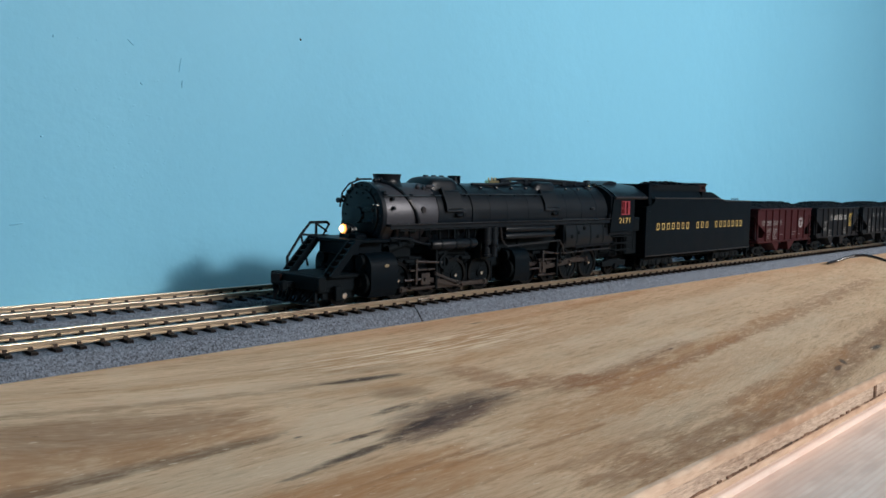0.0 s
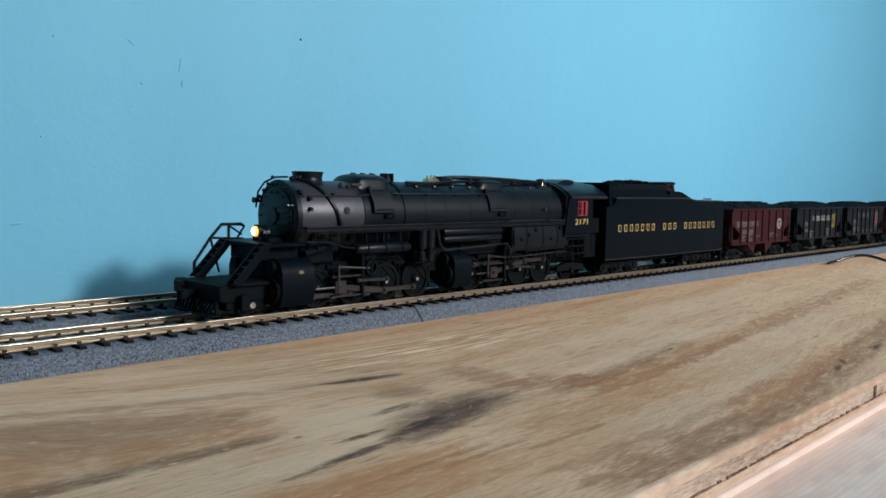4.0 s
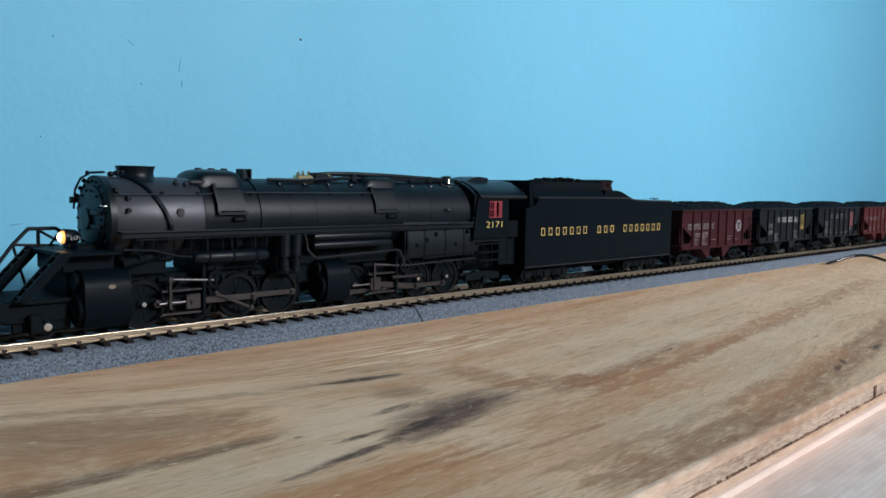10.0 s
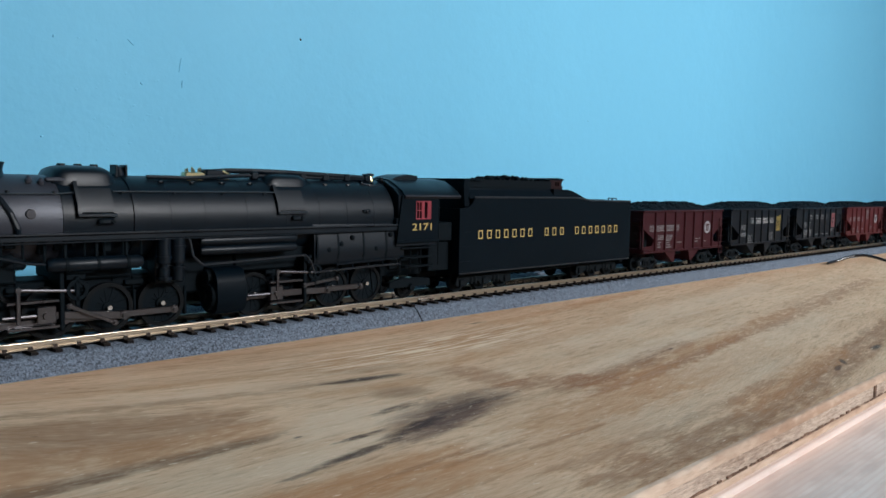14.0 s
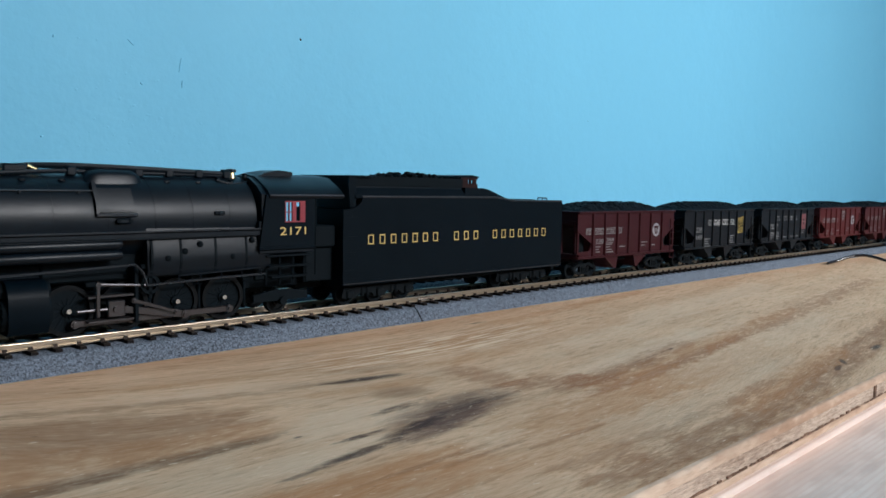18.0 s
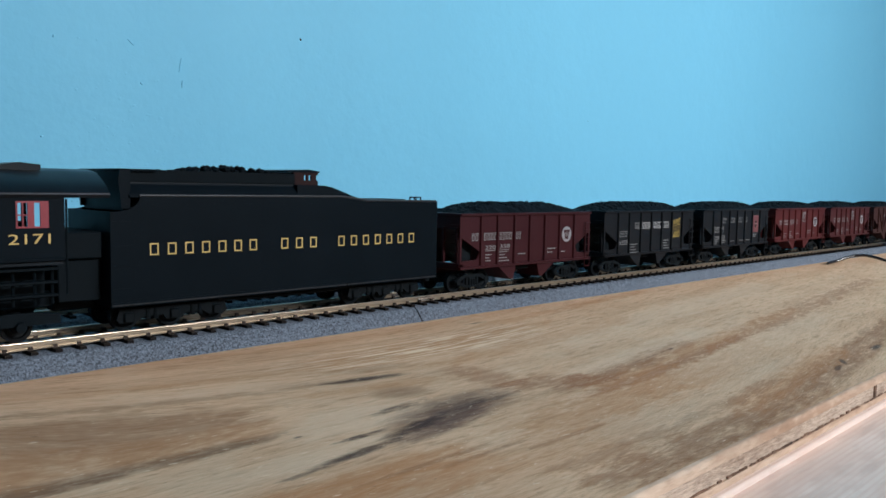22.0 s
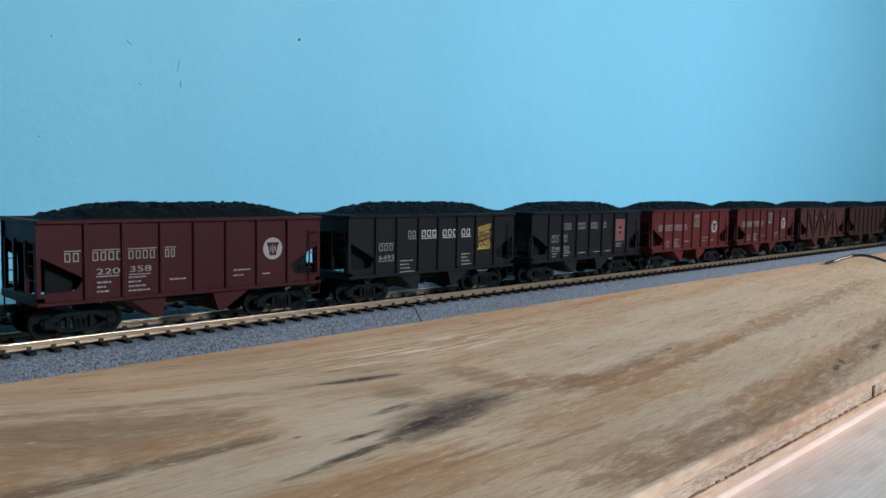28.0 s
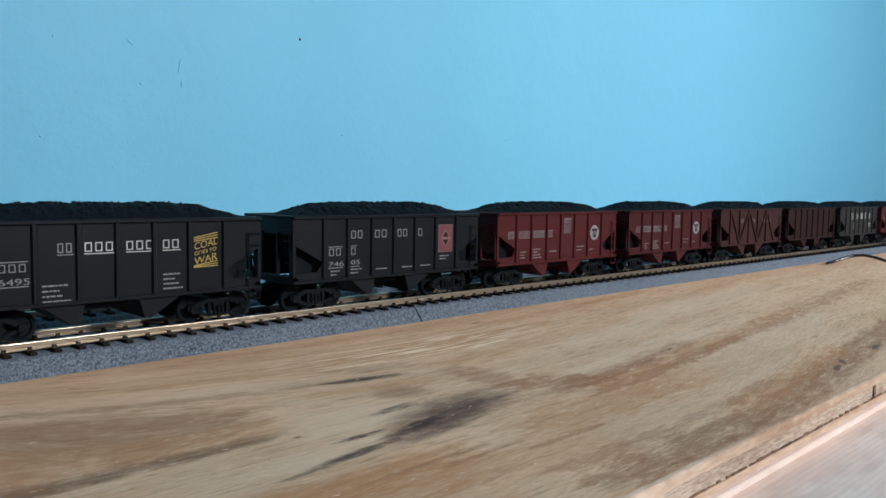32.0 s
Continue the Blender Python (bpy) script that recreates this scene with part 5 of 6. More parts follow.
def coal_heap(x0, x1, half, z0, zt, n, m, seed, lumps):
    """A heaped load with a knobbly surface, closed below."""
    bm, rng = B(), random.Random(seed)
    grid = []
    for i in range(n + 1):
        a = i / n
        row = []
        for j in range(m + 1):
            c = 2 * j / m - 1
            x, y = x0 + (x1 - x0) * a, half * c
            e = min(1.0, 3.6 * min(a, 1 - a) + 0.02)
            e = math.sin(e * math.pi / 2) ** 0.9 * (1 - abs(c) ** 2.6)
            w = noise.noise(Vector((x * 0.16, y * 0.16, seed))) * 0.9 + noise.noise(Vector((x * 0.5, y * 0.5, seed + 9))) * 0.8 + noise.noise(Vector((x * 1.4, y * 1.4, seed))) * 0.45
            row.append(bm.verts.new((x, y, z0 + (zt - z0) * e + w * min(1, 2 * e + 0.15))))
        grid.append(row)
    for p, q in zip(grid, grid[1:]):
        for j in range(m):
            bm.faces.new((p[j], q[j], q[j + 1], p[j + 1]))
    for k in range(lumps):
        a, c = rng.uniform(0.12, 0.88), rng.uniform(-0.7, 0.7)
        x, y = x0 + (x1 - x0) * a, half * c
        e = math.sin(min(1.0, 3.6 * min(a, 1 - a)) * math.pi / 2) ** 0.9 * (1 - abs(c) ** 2.6)
        bmesh.ops.create_icosphere(bm, subdivisions=1, radius=1, matrix=Matrix.LocRotScale((x, y, z0 + (zt - z0) * e), Euler((rng.random() * 6, rng.random() * 6, 0)), Vector((rng.uniform(0.4, 0.9), rng.uniform(0.4, 0.9), rng.uniform(0.35, 0.7)))))
    return bm


part("coal_load", coal_heap(-121, -57, 13.6, 48, 53.6, 60, 14, 4, 120), COAL, tender, "heap of black coal", smooth=False)
bm = B()
rng = random.Random(5)
for k in range(70):
    u = -95 + 33 * rng.random()
    ball(bm, (u, rng.uniform(-9, 9), 53.9 + rng.random() * 1.9 * (1 - abs((u + 79) / 18))), rng.uniform(0.8, 1.6), 1, (1, 1.1, 0.8))
part("coal_lump", bm, COAL, tender, smooth=False)
bm = B()
wire(bm, [(10.6, -9, 43), (10.6, -9, 44.8), (14.4, -9, 44.8), (14.4, -9, 43)], 0.3)
wire(bm, [(10.6, -6, 43), (10.6, -6, 44.8), (14.4, -6, 44.8), (14.4, -6, 43)], 0.3)
for k in range(4):
    box(bm, -12 + 5.2 * k, -8.5 + 5.2 * k, -7, 7, 43.0, 44.0, 0.3)
part("water_hatch", bm, TENDER_BLACK, tender, "water hatch with grab irons")
# gold company name: plain letter-sized strokes
bars("gold_lettering", -115.9, -TY - 0.02, 25.6, [3.6] * 7, 4.0, 2.58, GOLD, tender, label="gold company name")
bars("gold_lettering", -65.4, -TY - 0.02, 25.6, [3.6] * 3, 4.0, 2.9, GOLD, tender, label="gold company name")
bars("gold_lettering", -38.9, -TY - 0.02, 25.6, [3.6] * 7, 4.0, 2.68, GOLD, tender, label="gold company name")


def six_wheel_truck(u, parent, pitch=16.0):
    bm = B()
    for side in (-1, 1):
        y = side * 11.8
        prism(bm, [(u - pitch - 4, 4.2), (u - pitch - 3, 3.0), (u - pitch + 3, 3.0), (u - pitch + 5, 4.6), (u - 4, 4.6), (u - 3, 3.0), (u + 3, 3.0), (u + 4, 4.6), (u + pitch - 5, 4.6), (u + pitch - 3, 3.0), (u + pitch + 3, 3.0), (u + pitch + 4, 4.2), (u + pitch + 3, 7.6), (u - pitch - 3, 7.6)], y - 0.8, y + 0.8)
        for k in (-1, 0, 1):
            box(bm, u + k * pitch - 1.7, u + k * pitch + 1.7, y + side * 0.8 - 0.9, y + side * 0.8 + 0.9, 3.0, 6.4, 0.4)
        for k in (-0.5, 0.5):
            for d in (-1.4, 1.4):
                rod(bm, (u + k * pitch + d, y + side * 0.6, 3.6), (u + k * pitch + d, y + side * 0.6, 7.0), 0.9, seg=8)
    box(bm, u - pitch, u + pitch, -11, 11, 6.0, 8.6, 0.5)
    part("truck_frame", bm, TRUCK, parent, "black six-wheel truck frame")
    for k in (-1, 0, 1):
        MOVING["plain"].append((disc_wheelset("wheelset", u + k * pitch, 4.8, parent, mat=TRUCK), 4.8))


six_wheel_truck(-104.5, tender)
six_wheel_truck(-9.3, tender)
bm = B()
box(bm, -90, -24, -6, 6, 6.4, 9.3, 0.5)
wire(bm, [(-88, -12, 8), (-70, -12, 7.2), (-40, -12, 7.4), (-24, -12, 8.4)], 0.6)
part("centre_sill", bm, TRUCK, tender)
part("coupler", box(B(), 16, 21.5, -1.6, 1.6, 7.6, 10.4, 0.5), TRUCK, tender)
part("end_sill", box(B(), 14, 17, -13, 13, 7.0, 9.4, 0.4), TRUCK, tender)
part("drawbar", box(B(), -141, -128, -3, 3, 7.5, 10.5, 0.5), TRUCK, tender)
bm = B()
for y in (-16.6, -13.8):
    rod(bm, (17.2, y, 10), (17.2, y, 42), 0.3, seg=6)
for k in range(8):
    rod(bm, (17.2, -16.6, 12 + 4 * k), (17.2, -13.8, 12 + 4 * k), 0.25, seg=6)
part("rear_ladder", bm, TENDER_BLACK, tender)

# ---- hopper cars ----
POSTS = (-37.5, -25.7, -13.0, -1.0, 11.2, 23.7, 36.8)
CAR_PITCH, CAR_FIRST = 117.6, 83.9


def hopper_car(k, paint, label, truss=False):
    """A two-bay coal hopper with outside posts, sloped ends in open corners, and a heaped load."""
    uc = CAR_FIRST + CAR_PITCH * k
    car = thing("hopper_car", label, "hopper car", (uc, 0, 0), group="coal hoppers in the train")
    W, ZB, ZT = 17.0, 12.0, 37.2
    for side in (-1, 1):
        a, c = (-W, -W + 0.7) if side < 0 else (W - 0.7, W)
        bm = B()
        half = [(51.7, ZT), (51.7, 26.2), (50.4, 26.2), (38.4, 19.6), (38.2, 18.8), (40.5, 15.6), (51.7, 15.2), (51.7, ZB + 0.2)]
        prism(bm, [(uc + p, z) for p, z in half] + [(uc - p, z) for p, z in half[::-1]], a, c)
        part("side_sheet", bm, paint, car, smooth=False)
        for e in (-1, 1):
            part("corner_post", box(B(), uc + e * 50.5, uc + e * 51.75, a - 0.05, c + 0.05, 15, 26.4), paint, car, smooth=False)
        bm = B()
        o0, o1 = (a - 0.9, a) if side < 0 else (c, c + 0.9)
        if truss:
            for e in range(5):
                x0, x1 = -37.5 + 15 * e, -37.5 + 15 * (e + 1)
                z0, z1 = (ZT - 1, ZB + 1) if e % 2 == 0 else (ZB + 1, ZT - 1)
                part("diagonal_brace", prism(B(), [(uc + x0, z0), (uc + x0 + 1.8, z0), (uc + x1 + 0.9, z1), (uc + x1 - 0.9, z1)], o0, o1), paint, car, smooth=False)
                part("side_post", box(B(), uc + x0 - 0.7, uc + x0 + 0.7, o0, o1, ZB, ZT), paint, car, smooth=False)
        else:
            for p in POSTS:
                part("side_post", prism(B(), [(uc + p - 0.95, a if side < 0 else c), (uc + p - 0.5, o0 if side < 0 else o1), (uc + p + 0.5, o0 if side < 0 else o1), (uc + p + 0.95, a if side < 0 else c)], ZB + 0.3, ZT - 0.6, "z"), paint, car, smooth=False)
        bm = B()
        box(bm, uc - 51.9, uc + 51.9, o0 - 0.1 if side < 0 else a, c if side < 0 else o1 + 0.1, ZT - 0.8, ZT + 0.4, 0.2)
        part("top_rail", bm, paint, car)
        bm = B()
        box(bm, uc - 51.9, uc + 51.9, o0 if side < 0 else a, c if side < 0 else o1, ZB - 0.6, ZB + 0.7, 0.15)
        part("side_sill", bm, paint, car)
        for e in (-side,):
            bm = B()
            yo = o0 if side < 0 else o1
            for q in range(5):
                rod(bm, (uc + e * 46.2, yo, 15.5 + q * 4.0), (uc + e * 51.2, yo, 15.5 + q * 4.0), 0.22, seg=5)
            rod(bm, (uc + e * 46.2, yo, 12.4), (uc + e * 46.2, yo, 32.0), 0.3, seg=5)
            wire(bm, [(uc + e * 46.2, yo, 12.6), (uc + e * 46.2, yo, 7.8), (uc + e * 50.8, yo, 7.8), (uc + e * 50.8, yo, 12.4)], 0.3, 5)
            part("ladder", bm, paint, car)
    for e in (-1, 1):
        bm = B()
        prism(bm, [(uc + e * 50.6, 30.5), (uc + e * 21.5, 11.5), (uc + e * 20.6, 12.2), (uc + e * 50.0, 31.4)], -16.3, 16.3)
        box(bm, uc + e * 50.0, uc + e * 50.9, -16.9, 16.9, 30.2, ZT, 0.0)
        part("slope_sheet", bm, paint, car, smooth=False)
        # black plates added inside the open corners, standing in for the shade there
        for y in (-12.5, 12.5):
            part("bolster_web", prism(B(), [(uc + e * 40, 12), (uc + e * 48, 12), (uc + e * 48, 26), (uc + e * 45, 26), (uc + e * 40, 22)], y - 0.4, y + 0.4), TRUCK, car, smooth=False)
        bm = B()
        for y in (-14.5, -5.5, 5.5, 14.5):
            box(bm, uc + e * 50.4, uc + e * 51.5, y - 0.6, y + 0.6, 12, 31)
        box(bm, uc + e * 49.6, uc + e * 52.0, -17.4, 17.4, ZT - 0.8, ZT + 0.4, 0.2)
        box(bm, uc + e * 49.2, uc + e * 52.0, -17.0, 17.0, 11.2, 14.2, 0.3)
        box(bm, uc + e * 38, uc + e * 52.0, -2.4, 2.4, 8.6, 12.0, 0.3)
        for q in range(5):
            rod(bm, (uc + e * 52.2, -16, 15 + 4.3 * q), (uc + e * 52.2, -11.5, 15 + 4.3 * q), 0.22, seg=5)
        part("end_frame", bm, paint, car, smooth=False)
        bm = B()
        if e < 0:
            prof = [(uc - 25.0, 12.3), (uc - 14.6, 4.6), (uc - 12.6, 4.6), (uc - 10.6, 12.3)]
        else:
            prof = [(uc + 5.8, 12.3), (uc + 8.4, 4.6), (uc + 10.4, 4.6), (uc + 22.2, 12.3)]
        prism(bm, prof, -16.6, -2.2)
        prism(bm, prof, 2.2, 16.6)
        part("hopper_bay", bm, paint, car, smooth=False)
        bm = B()
        box(bm, uc + e * 52, uc + e * 57.4, -1.4, 1.4, 8.0, 10.2, 0.4)
        box(bm, uc + e * 55.6, uc + e * 59.3, -1.8 if e < 0 else -0.2, 0.2 if e < 0 else 1.8, 7.4, 10.8, 0.4)
        part("coupler", bm, TRUCK, car)
        bm = B()
        xc = uc + e * 37.5
        for side in (-1, 1):
            y = side * 11.4
            y0, y1 = y - 0.7, y + 0.7
            prism(bm, [(xc - 11.8, 5.9), (xc - 11.8, 4.6), (xc - 8.0, 5.2), (xc - 4.8, 6.9), (xc + 4.8, 6.9), (xc + 8.0, 5.2), (xc + 11.8, 4.6), (xc + 11.8, 5.9), (xc + 5.6, 8.2), (xc - 5.6, 8.2)], y0, y1)
            prism(bm, [(xc - 11.4, 4.8), (xc - 11.2, 3.6), (xc - 8.2, 3.4), (xc - 4.4, 1.9), (xc + 4.4, 1.9), (xc + 8.2, 3.4), (xc + 11.2, 3.6), (xc + 11.4, 4.8), (xc + 8.2, 4.6), (xc + 3.8, 3.0), (xc - 3.8, 3.0), (xc - 8.2, 4.6)], y0, y1)
            for d in (-3.6, 3.6):
                box(bm, xc + d - 0.6, xc + d + 0.6, y0, y1, 2.4, 7.4)
            for d in (-9.65, 9.65):
                box(bm, xc + d - 1.5, xc + d + 1.5, y + side * 0.7 - 0.6, y + side * 0.7 + 0.6, 3.4, 6.2, 0.3)
            for d in (-1.6, 0, 1.6):
                rod(bm, (xc + d, y + side * 0.3, 2.6), (xc + d, y + side * 0.3, 5.8), 0.75, seg=8)
        box(bm, xc - 2.4, xc + 2.4, -12.2, 12.2, 5.6, 7.6, 0.4)
        part("truck_frame", bm, TRUCK, car, "black truck side frame")
        for d in (-9.65, 9.65):
            MOVING["plain"].append((disc_wheelset("wheelset", xc + d, 4.8, car, mat=TRUCK), 4.8))
    bm = B()
    box(bm, uc - 50, uc + 50, -2.0, 2.0, 9.0, 12.0, 0.3)
    box(bm, uc - 10, uc + 5, -12, 12, 8.6, 10.4, 0.3)
    part("centre_sill", bm, TRUCK, car)
    if k % 2 == 0 or k < 4:
        bm = B()
        lathe(bm, [(uc + 53.0, 2.0), (uc + 53.0, 2.5), (uc + 53.5, 2.5), (uc + 53.5, 2.0), (uc + 53.0, 2.0)], "x", (0, -6, 27), 16)
        rod(bm, (uc + 51, -6, 27), (uc + 53.3, -6, 27), 0.4, seg=6)
        part("brake_wheel", bm, paint, car)
    part("coal_load", coal_heap(uc - 47.5, uc + 50.0, 15.9, ZT - 0.4, 42.4, 84, 18, 20 + k, 90), COAL, car, "heaped black coal load", smooth=False)
    return car, uc


FACE = -17.72


def small_print(car, uc, x, z, rows, width, mat, step=1.45, h=0.5):
    """Unreadable small print: rows of short word-long bars."""
    for r in range(rows):
        left, widths, k = width * (0.6 + 0.4 * ((r * 7 + 3) % 5) / 4), [], r
        while left > 0.5:
            w = min(left, 0.7 + 0.35 * ((k * 5 + 2) % 4))
            widths.append(w)
            left -= w + 0.3
            k += 1
        bars("stencil", uc + x, -17.05, z - r * step, widths, h, 0.3, mat, car, "line")


def roundel(car, uc, x, z, r):
    part("emblem", lathe(B(), [(-17.16, 0), (-17.16, r), (-17.0, r), (-17.0, 0)], "y", (uc + x, 0, z), 28), EMBLEM, car, "dusty white round emblem")
    half = [(0.62, 0.56), (0.62, 0.36), (0.5, 0.22), (0.32, -0.64)]
    part("emblem_shape", prism(B(), [(uc + x + r * p, z + r * q) for p, q in half] + [(uc + x - r * p, z + r * q) for p, q in half[::-1]], -17.24, -17.16), CAR_RED, car, smooth=False)
    for d, w, hh in ((-0.24, 0.1, 0.5), (0.0, 0.1, 0.75), (0.24, 0.1, 0.5)):
        part("emblem_bar", box(B(), uc + x + r * (d - w / 2), uc + x + r * (d + w / 2), -17.28, -17.24, z - r * hh * 0.55, z + r * hh * 0.45), FADED, car, smooth=False)


def panel_words(car, uc, spans, z, h, mat, y=-17.03, under=0.0, over=0.0):
    """Letter-sized bars, panel by panel: (start, number of letters, letter width)."""
    for x, n, w in spans:
        bars("lettering", uc + x, y, z, [w] * n, h, w * 0.25, mat, car)
        ln = n * w * 1.25
        if under:
            bars("rule", uc + x, y, z - under, [ln], 0.3, 0, mat, car, "line")
        if over:
            bars("rule", uc + x, y, z + h + over, [ln], 0.3, 0, mat, car, "line")


def red_markings(car, uc, sign, pale):
    panel_words(car, uc, ((-43.8, 2, 2.0), (-35.4, 4, 2.0), (-24.0, 4, 1.9), (-11.6, 2, 1.6)), 24.6, 2.8, pale, over=0.4)
    small_print(car, uc, -34, 17.4, 3, 5.6, pale)
    small_print(car, uc, -24, 18.4, 4, 7.2, pale)
    small_print(car, uc, -10, 16.8, 1, 6.5, pale)
    small_print(car, uc, 14, 18.4, 2, 7.5, pale, 1.9)
    small_print(car, uc, 26, 16.4, 1, 3.4, pale)
    roundel(car, uc, 30.3, 25.8, 4.1)
    if sign:
        bars("stencil", uc + 2.0, -17.05, 33.6, [6.4, ], 0.5, 0, pale, car, "line")
        for r in range(3):
            bars("stencil", uc + 2.0, -17.05, 31.4 - 2.6 * r, [1.2] * 4, 2.0, 0.5, pale, car)


car, uc = hopper_car(0, CAR_RED, "dull freight-car-red coal hopper with a white round emblem")
red_markings(car, uc, False, FADED)
words("car_number", "220", uc - 34.3, -17.05, 20.2, 2.7, FADED, car, width=7.4)
words("car_number", "358", uc - 23.8, -17.05, 20.4, 2.7, FADED, car, width=7.2)
for a, w in ((-34.3, 7.4), (-23.8, 7.2)):
    bars("rule", uc + a, -17.03, 19.4, [w], 0.3, 0, FADED, car, "line")

car, uc = hopper_car(1, CAR_BLACK, "weathered black coal hopper with white lettering and a yellow sign")
panel_words(car, uc, ((-19.2, 2, 2.0),), 27.6, 2.9, FADED, under=0.8)
panel_words(car, uc, ((-11.2, 3, 2.6), (1.9, 3, 2.6), (14.2, 2, 2.6)), 27.6, 2.9, WHITE_PAINT, under=0.8)
panel_words(car, uc, ((-35.6, 3, 2.2),), 22.4, 2.4, FADED, over=0.5)
words("car_number", "6495", uc - 35.8, -17.05, 18.6, 2.7, FADED, car, width=8.6)
bars("rule", uc - 35.8, -17.03, 17.9, [8.6], 0.3, 0, FADED, car, "line")
small_print(car, uc, -23.6, 17.4, 4, 8.2, FADED, 1.6)
small_print(car, uc, 14.4, 18.6, 4, 6.8, FADED, 1.6)
for zl, zr in ((30.6, 32.3), (30.0, 31.4), (29.4, 30.5), (20.9, 22.4), (20.7, 21.5), (20.4, 20.7)):
    part("sign_stripe", prism(B(), [(uc + 25.4, zl), (uc + 34.4, zr), (uc + 34.4, zr + 0.32), (uc + 25.4, zl + 0.32)], -17.06, -17.0), YELLOW, car, "slanting yellow stripe of the sign", smooth=False)
words("sign", "COAL", uc + 25.5, -17.05, 26.6, 3.4, YELLOW, car, width=8.6, turn=11, label="yellow slogan")
words("sign", "GOES TO", uc + 25.6, -17.05, 24.6, 1.8, YELLOW, car, width=8.2, turn=11)
words("sign", "WAR", uc + 25.6, -17.05, 21.3, 3.6, YELLOW, car, width=8.6, turn=11, label="yellow slogan")

car, uc = hopper_car(2, CAR_BLACK, "black coal hopper with white lettering and a red panel")
panel_words(car, uc, ((-24.0, 2, 2.7), (-11.6, 2, 3.0), (1.0, 2, 2.6), (13.0, 1, 2.8)), 28.2, 3.2, FADED)
panel_words(car, uc, ((-35.0, 2, 2.7), (-24.0, 1, 2.6)), 21.6, 2.9, FADED, over=0.5)
words("car_number", "746", uc - 35.2, -17.05, 17.4, 2.6, FADED, car, width=7.4)
words("car_number", "05", uc - 24.0, -17.05, 17.6, 2.6, FADED, car, width=4.6)
for a, w in ((-35.2, 7.4), (-24.0, 4.6)):
    bars("rule", uc + a, -17.03, 16.6, [w], 0.3, 0, FADED, car, "line")
small_print(car, uc, -34, 15.2, 2, 5.0, FADED)
small_print(car, uc, -24, 15.4, 2, 6.4, FADED)
for a in (-10.5, 4, 15):
    small_print(car, uc, a, 14.8, 1, 6.5, FADED)
ROSE = material("dull_rose_paint", (0.150, 0.075, 0.080), 0.7, vary=0.25, bump=0)
part("panel", box(B(), uc + 25.6, uc + 34.6, -17.1, -17.0, 20.4, 32.8), ROSE, car, "rose border of the panel", smooth=False)
part("panel", box(B(), uc + 25.9, uc + 34.3, -17.16, -17.1, 20.7, 32.5), RED_SIGN, car, "red panel", smooth=False)
part("panel", prism(B(), [(uc + 30.1, 22.6), (uc + 33.2, 26.6), (uc + 30.1, 30.6), (uc + 27.0, 26.6)], -17.22, -17.16), ROSE, car, "rose diamond", smooth=False)
part("panel", prism(B(), [(uc + 30.1, 23.5), (uc + 32.5, 26.6), (uc + 30.1, 29.7), (uc + 27.7, 26.6)], -17.28, -17.22), CAR_DARK_BROWN, car, "dark diamond", smooth=False)
part("panel", box(B(), uc + 27.8, uc + 32.4, -17.32, -17.28, 26.0, 27.2), ROSE, car, "rose bar across the diamond", smooth=False)
small_print(car, uc, 26.6, 18.4, 2, 7, FADED, 1.3)

for k, paint in ((3, CAR_RED_B), (4, CAR_RED_C)):
    car, uc = hopper_car(k, paint, "bright freight-car-red coal hopper with a white round emblem")
    red_markings(car, uc, True, FADED)
car, uc = hopper_car(5, CAR_BROWN, "faded brown coal hopper with diagonal side braces", truss=True)
for x in (-22, -2, 16, 26):
    bars("stencil", uc + x, -17.05, 27.5, [1.6] * 3, 2.6, 0.5, FADED, car)
car, uc = hopper_car(6, CAR_DARK_BROWN, "dark brown-red coal hopper")
small_print(car, uc, -24, 24, 3, 8, CAR_BROWN)
small_print(car, uc, 20, 18, 4, 9, CAR_BROWN)
car, uc = hopper_car(7, CAR_DEEP, "black coal hopper with bold white lettering")
panel_words(car, uc, ((-22, 1, 4.0), (-8, 1, 3.2), (3, 2, 2.8), (15, 1, 2.6), (24, 2, 2.6)), 26.5, 5.0, WHITE_PAINT)
small_print(car, uc, -15, 21, 3, 6, WHITE_PAINT, 2.0, 1.0)
small_print(car, uc, 26, 21, 2, 6, WHITE_PAINT, 2.0, 1.0)
car, uc = hopper_car(8, CAR_RED_B, "bright freight-car-red coal hopper with faded lettering")
red_markings(car, uc, False, FADED)
car, uc = hopper_car(9, CAR_BLACK, "weathered black coal hopper with faded lettering")
panel_words(car, uc, ((-19.2, 2, 2.0), (-11.2, 3, 2.6), (1.9, 3, 2.6)), 27.6, 2.9, FADED)
car, uc = hopper_car(10, CAR_RED, "dull freight-car-red coal hopper at the tail")

# a loose feed wire on the deck
pts = [(676, -27, DECK + 1.2), (690.6, -31, DECK + 1.3), (701.6, -33, -7.1), (708.5, -36, -5.3), (720.4, -41, -2.6), (726.4, -48, -1.9), (729.5, -56, -3.4), (729.3, -64, -5.6), (727, -76, -7.6), (722, -96, DECK + 1.2), (705, -150, DECK + 1.2)]
GLOSS = material("glossy_black_insulation", (0.012, 0.011, 0.016), 0.22, spec=0.5, bump=0)
tagged(part("feed_wire", wire(B(), pts[1:], 1.2, 10), GLOSS, None), "loose glossy black feed wire arching off the plywood", "wire")

track(0, -900, 2300, FIRST, -120, 2050)
track(59, -900, 2300, FIRST + 3, -120, 700)

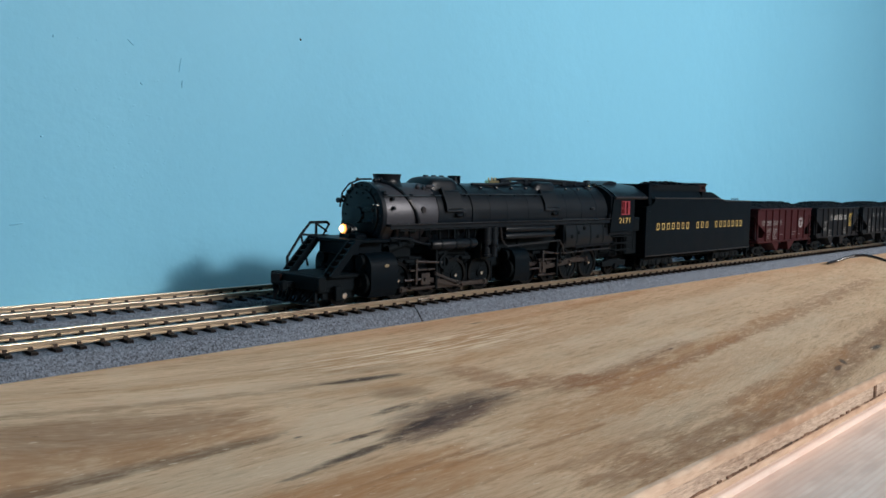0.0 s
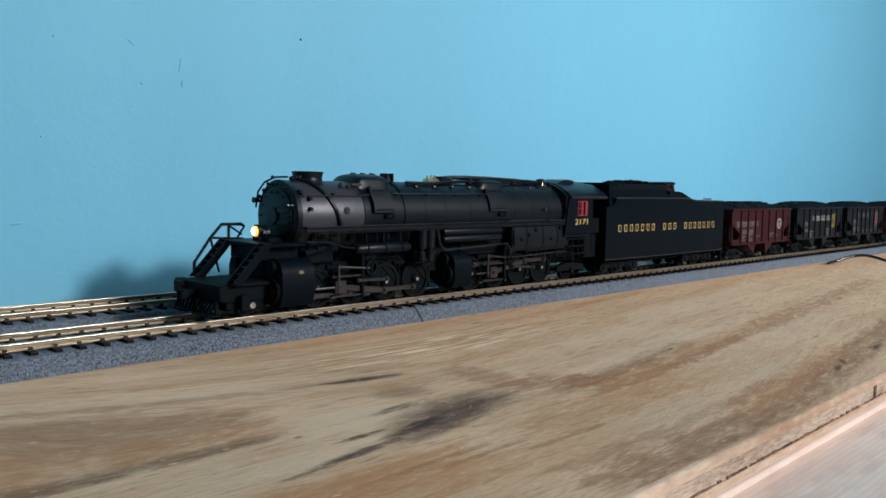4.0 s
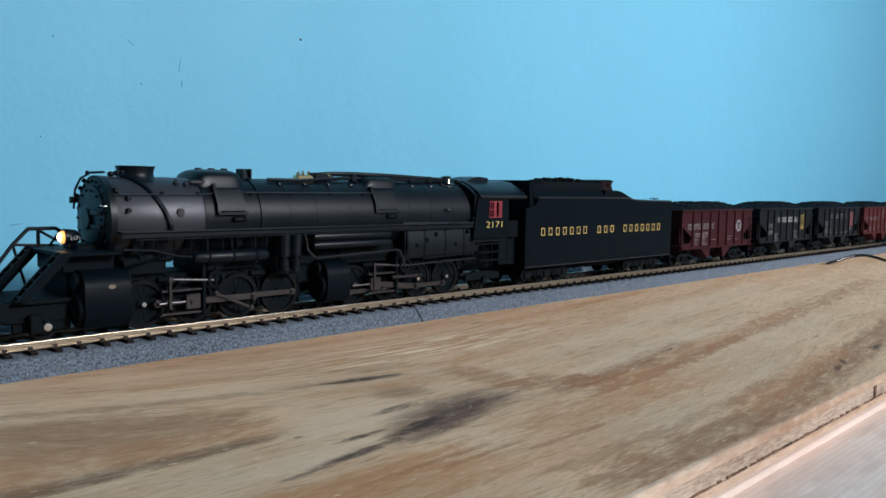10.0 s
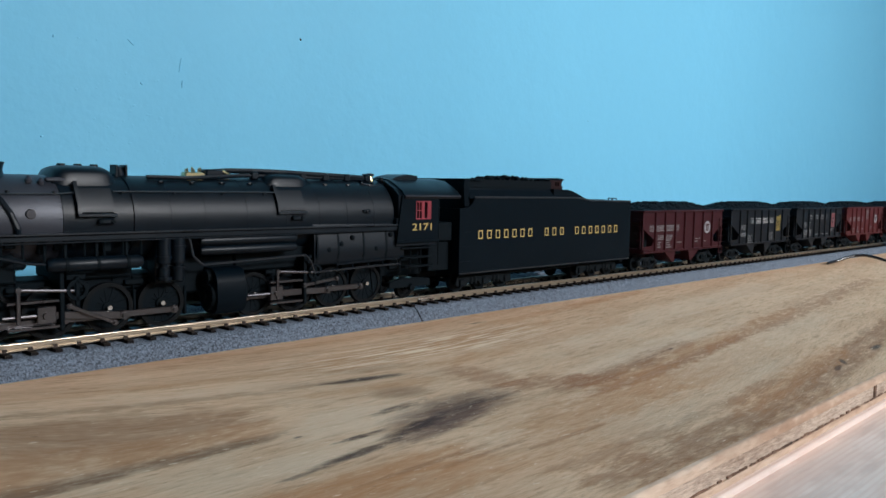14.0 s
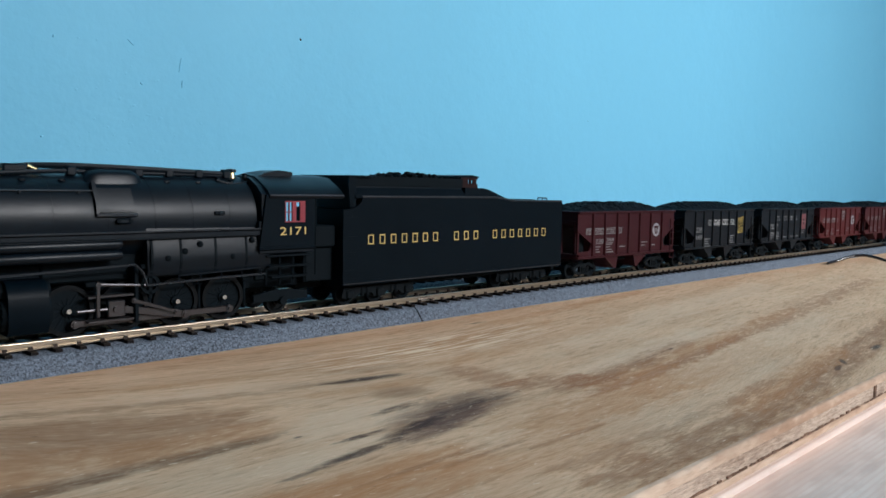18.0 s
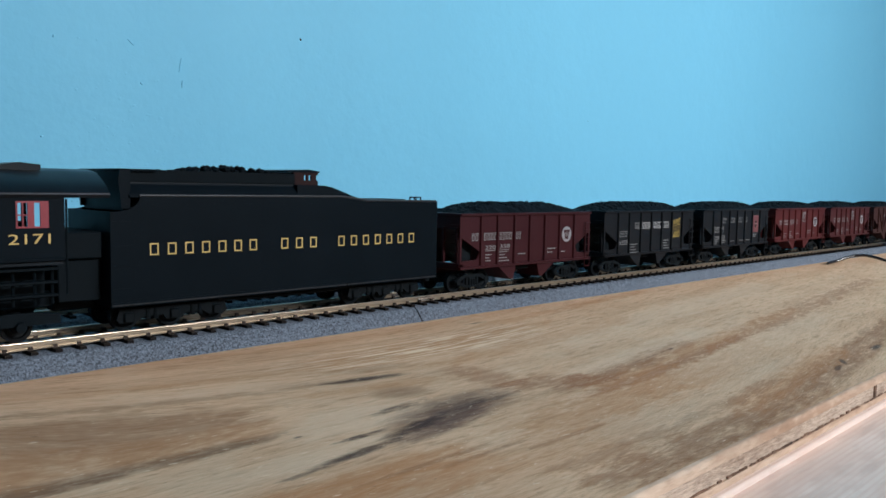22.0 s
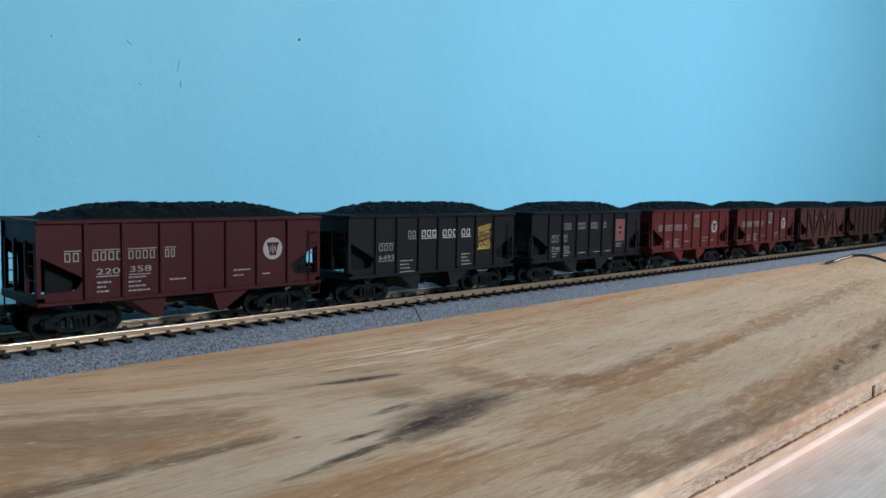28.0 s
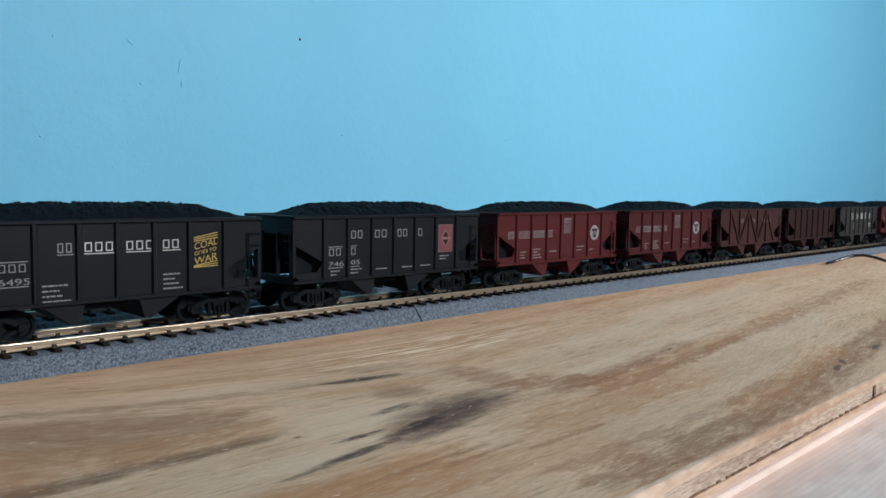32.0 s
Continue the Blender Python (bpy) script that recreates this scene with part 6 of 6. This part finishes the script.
# ---- what moves ----
TRAVEL = [(0, 549.7), (1, 539.6), (2, 529.4), (3, 518.6), (3.5, 512.8), (5.5, 489.2), (6, 483.3), (7, 471.5), (8, 459.3), (9, 447.6), (10, 435.4), (11, 423.7), (12, 411.8), (13, 400.1), (14, 387.8), (14.5, 381.3), (16.5, 349.7), (17, 340.5), (17.5, 331.1), (18, 321.0), (18.5, 310.2), (19, 299.4), (19.5, 287.9), (20, 275.8), (20.5, 263.7), (21, 252.1), (21.5, 240.7), (22, 228.8), (22.5, 216.4), (23, 203.7), (23.5, 190.4), (24, 176.1), (24.5, 160.4), (25, 144.1), (25.5, 127.6), (27.5, 62.1), (28, 47.0), (28.5, 31.9), (29, 15.8), (29.5, -2.0), (30, -21.4), (30.5, -40.9), (31, -59.7), (31.5, -78.3), (32, -97.4)]


def travel(t):
    """How far the train still has to go, in mm, at t seconds."""
    k = max(i for i in range(len(TRAVEL) - 1) if TRAVEL[i][0] <= t + 1e-9)

    def slope(i):
        a, c = max(0, i - 1), min(len(TRAVEL) - 1, i + 1)
        return (TRAVEL[c][1] - TRAVEL[a][1]) / (TRAVEL[c][0] - TRAVEL[a][0])
    (t0, s0), (t1, s1) = TRAVEL[k], TRAVEL[k + 1]
    h = t1 - t0
    u = (t - t0) / h
    return (2 * u ** 3 - 3 * u * u + 1) * s0 + (u ** 3 - 2 * u * u + u) * h * slope(k) + (3 * u * u - 2 * u ** 3) * s1 + (u ** 3 - u * u) * h * slope(k + 1)


def motions():
    times = [0.25 * k for k in range(129)]
    s = {t: travel(t) for t in times}
    for ob in list(scene.objects):
        if ob.parent is None and ob.name.split(".")[0] in ("steam_locomotive", "tender", "hopper_car"):
            x0 = ORIGIN[ob.name].x
            walk(ob, [(t, pose((s[t] + x0) * MM, 0, 0)) for t in times[::2]])
    s9 = travel(9.0)

    def angle(t, r):
        return math.degrees((s9 - s[t]) / r)
    for ob, r in MOVING["plain"]:
        at = ob.location.copy()
        walk(ob, [(t, pose(*at, 0, -angle(t, r), 0)) for t in times])
    for ob, r, ph in MOVING["wheels"]:
        at = ob.location.copy()
        walk(ob, [(t, pose(*at, 0, -angle(t, r) - ph, 0)) for t in times])
    ox = LOCO_AT[0]
    for ob, x, y, ph in MOVING["rods"]:
        rows = []
        for t in times:
            w = radians(angle(t, WHEEL_R) + ph)
            rows.append((t, pose((x - ox + CRANK * math.cos(w)) * MM, y * MM, (WHEEL_R + CRANK * math.sin(w)) * MM)))
        walk(ob, rows)
    for ob, x, y, length, ph in MOVING["mains"] + MOVING["heads"]:
        rows = []
        crosshead = ob.name.startswith("crosshead")
        hz = 15.6 - 5.0 if ob.name.startswith("eccentric") else WHEEL_R
        for t in times:
            w = radians(angle(t, WHEEL_R) + ph)
            px, pz = x - ox + CRANK * math.cos(w), WHEEL_R + CRANK * math.sin(w)
            hx = px - math.sqrt(length ** 2 - (pz - hz) ** 2)
            tilt = 0 if crosshead else -math.degrees(math.atan2(pz - hz, px - hx))
            rows.append((t, pose(hx * MM, y * MM, hz * MM, 0, tilt, 0)))
        walk(ob, rows)


motions()
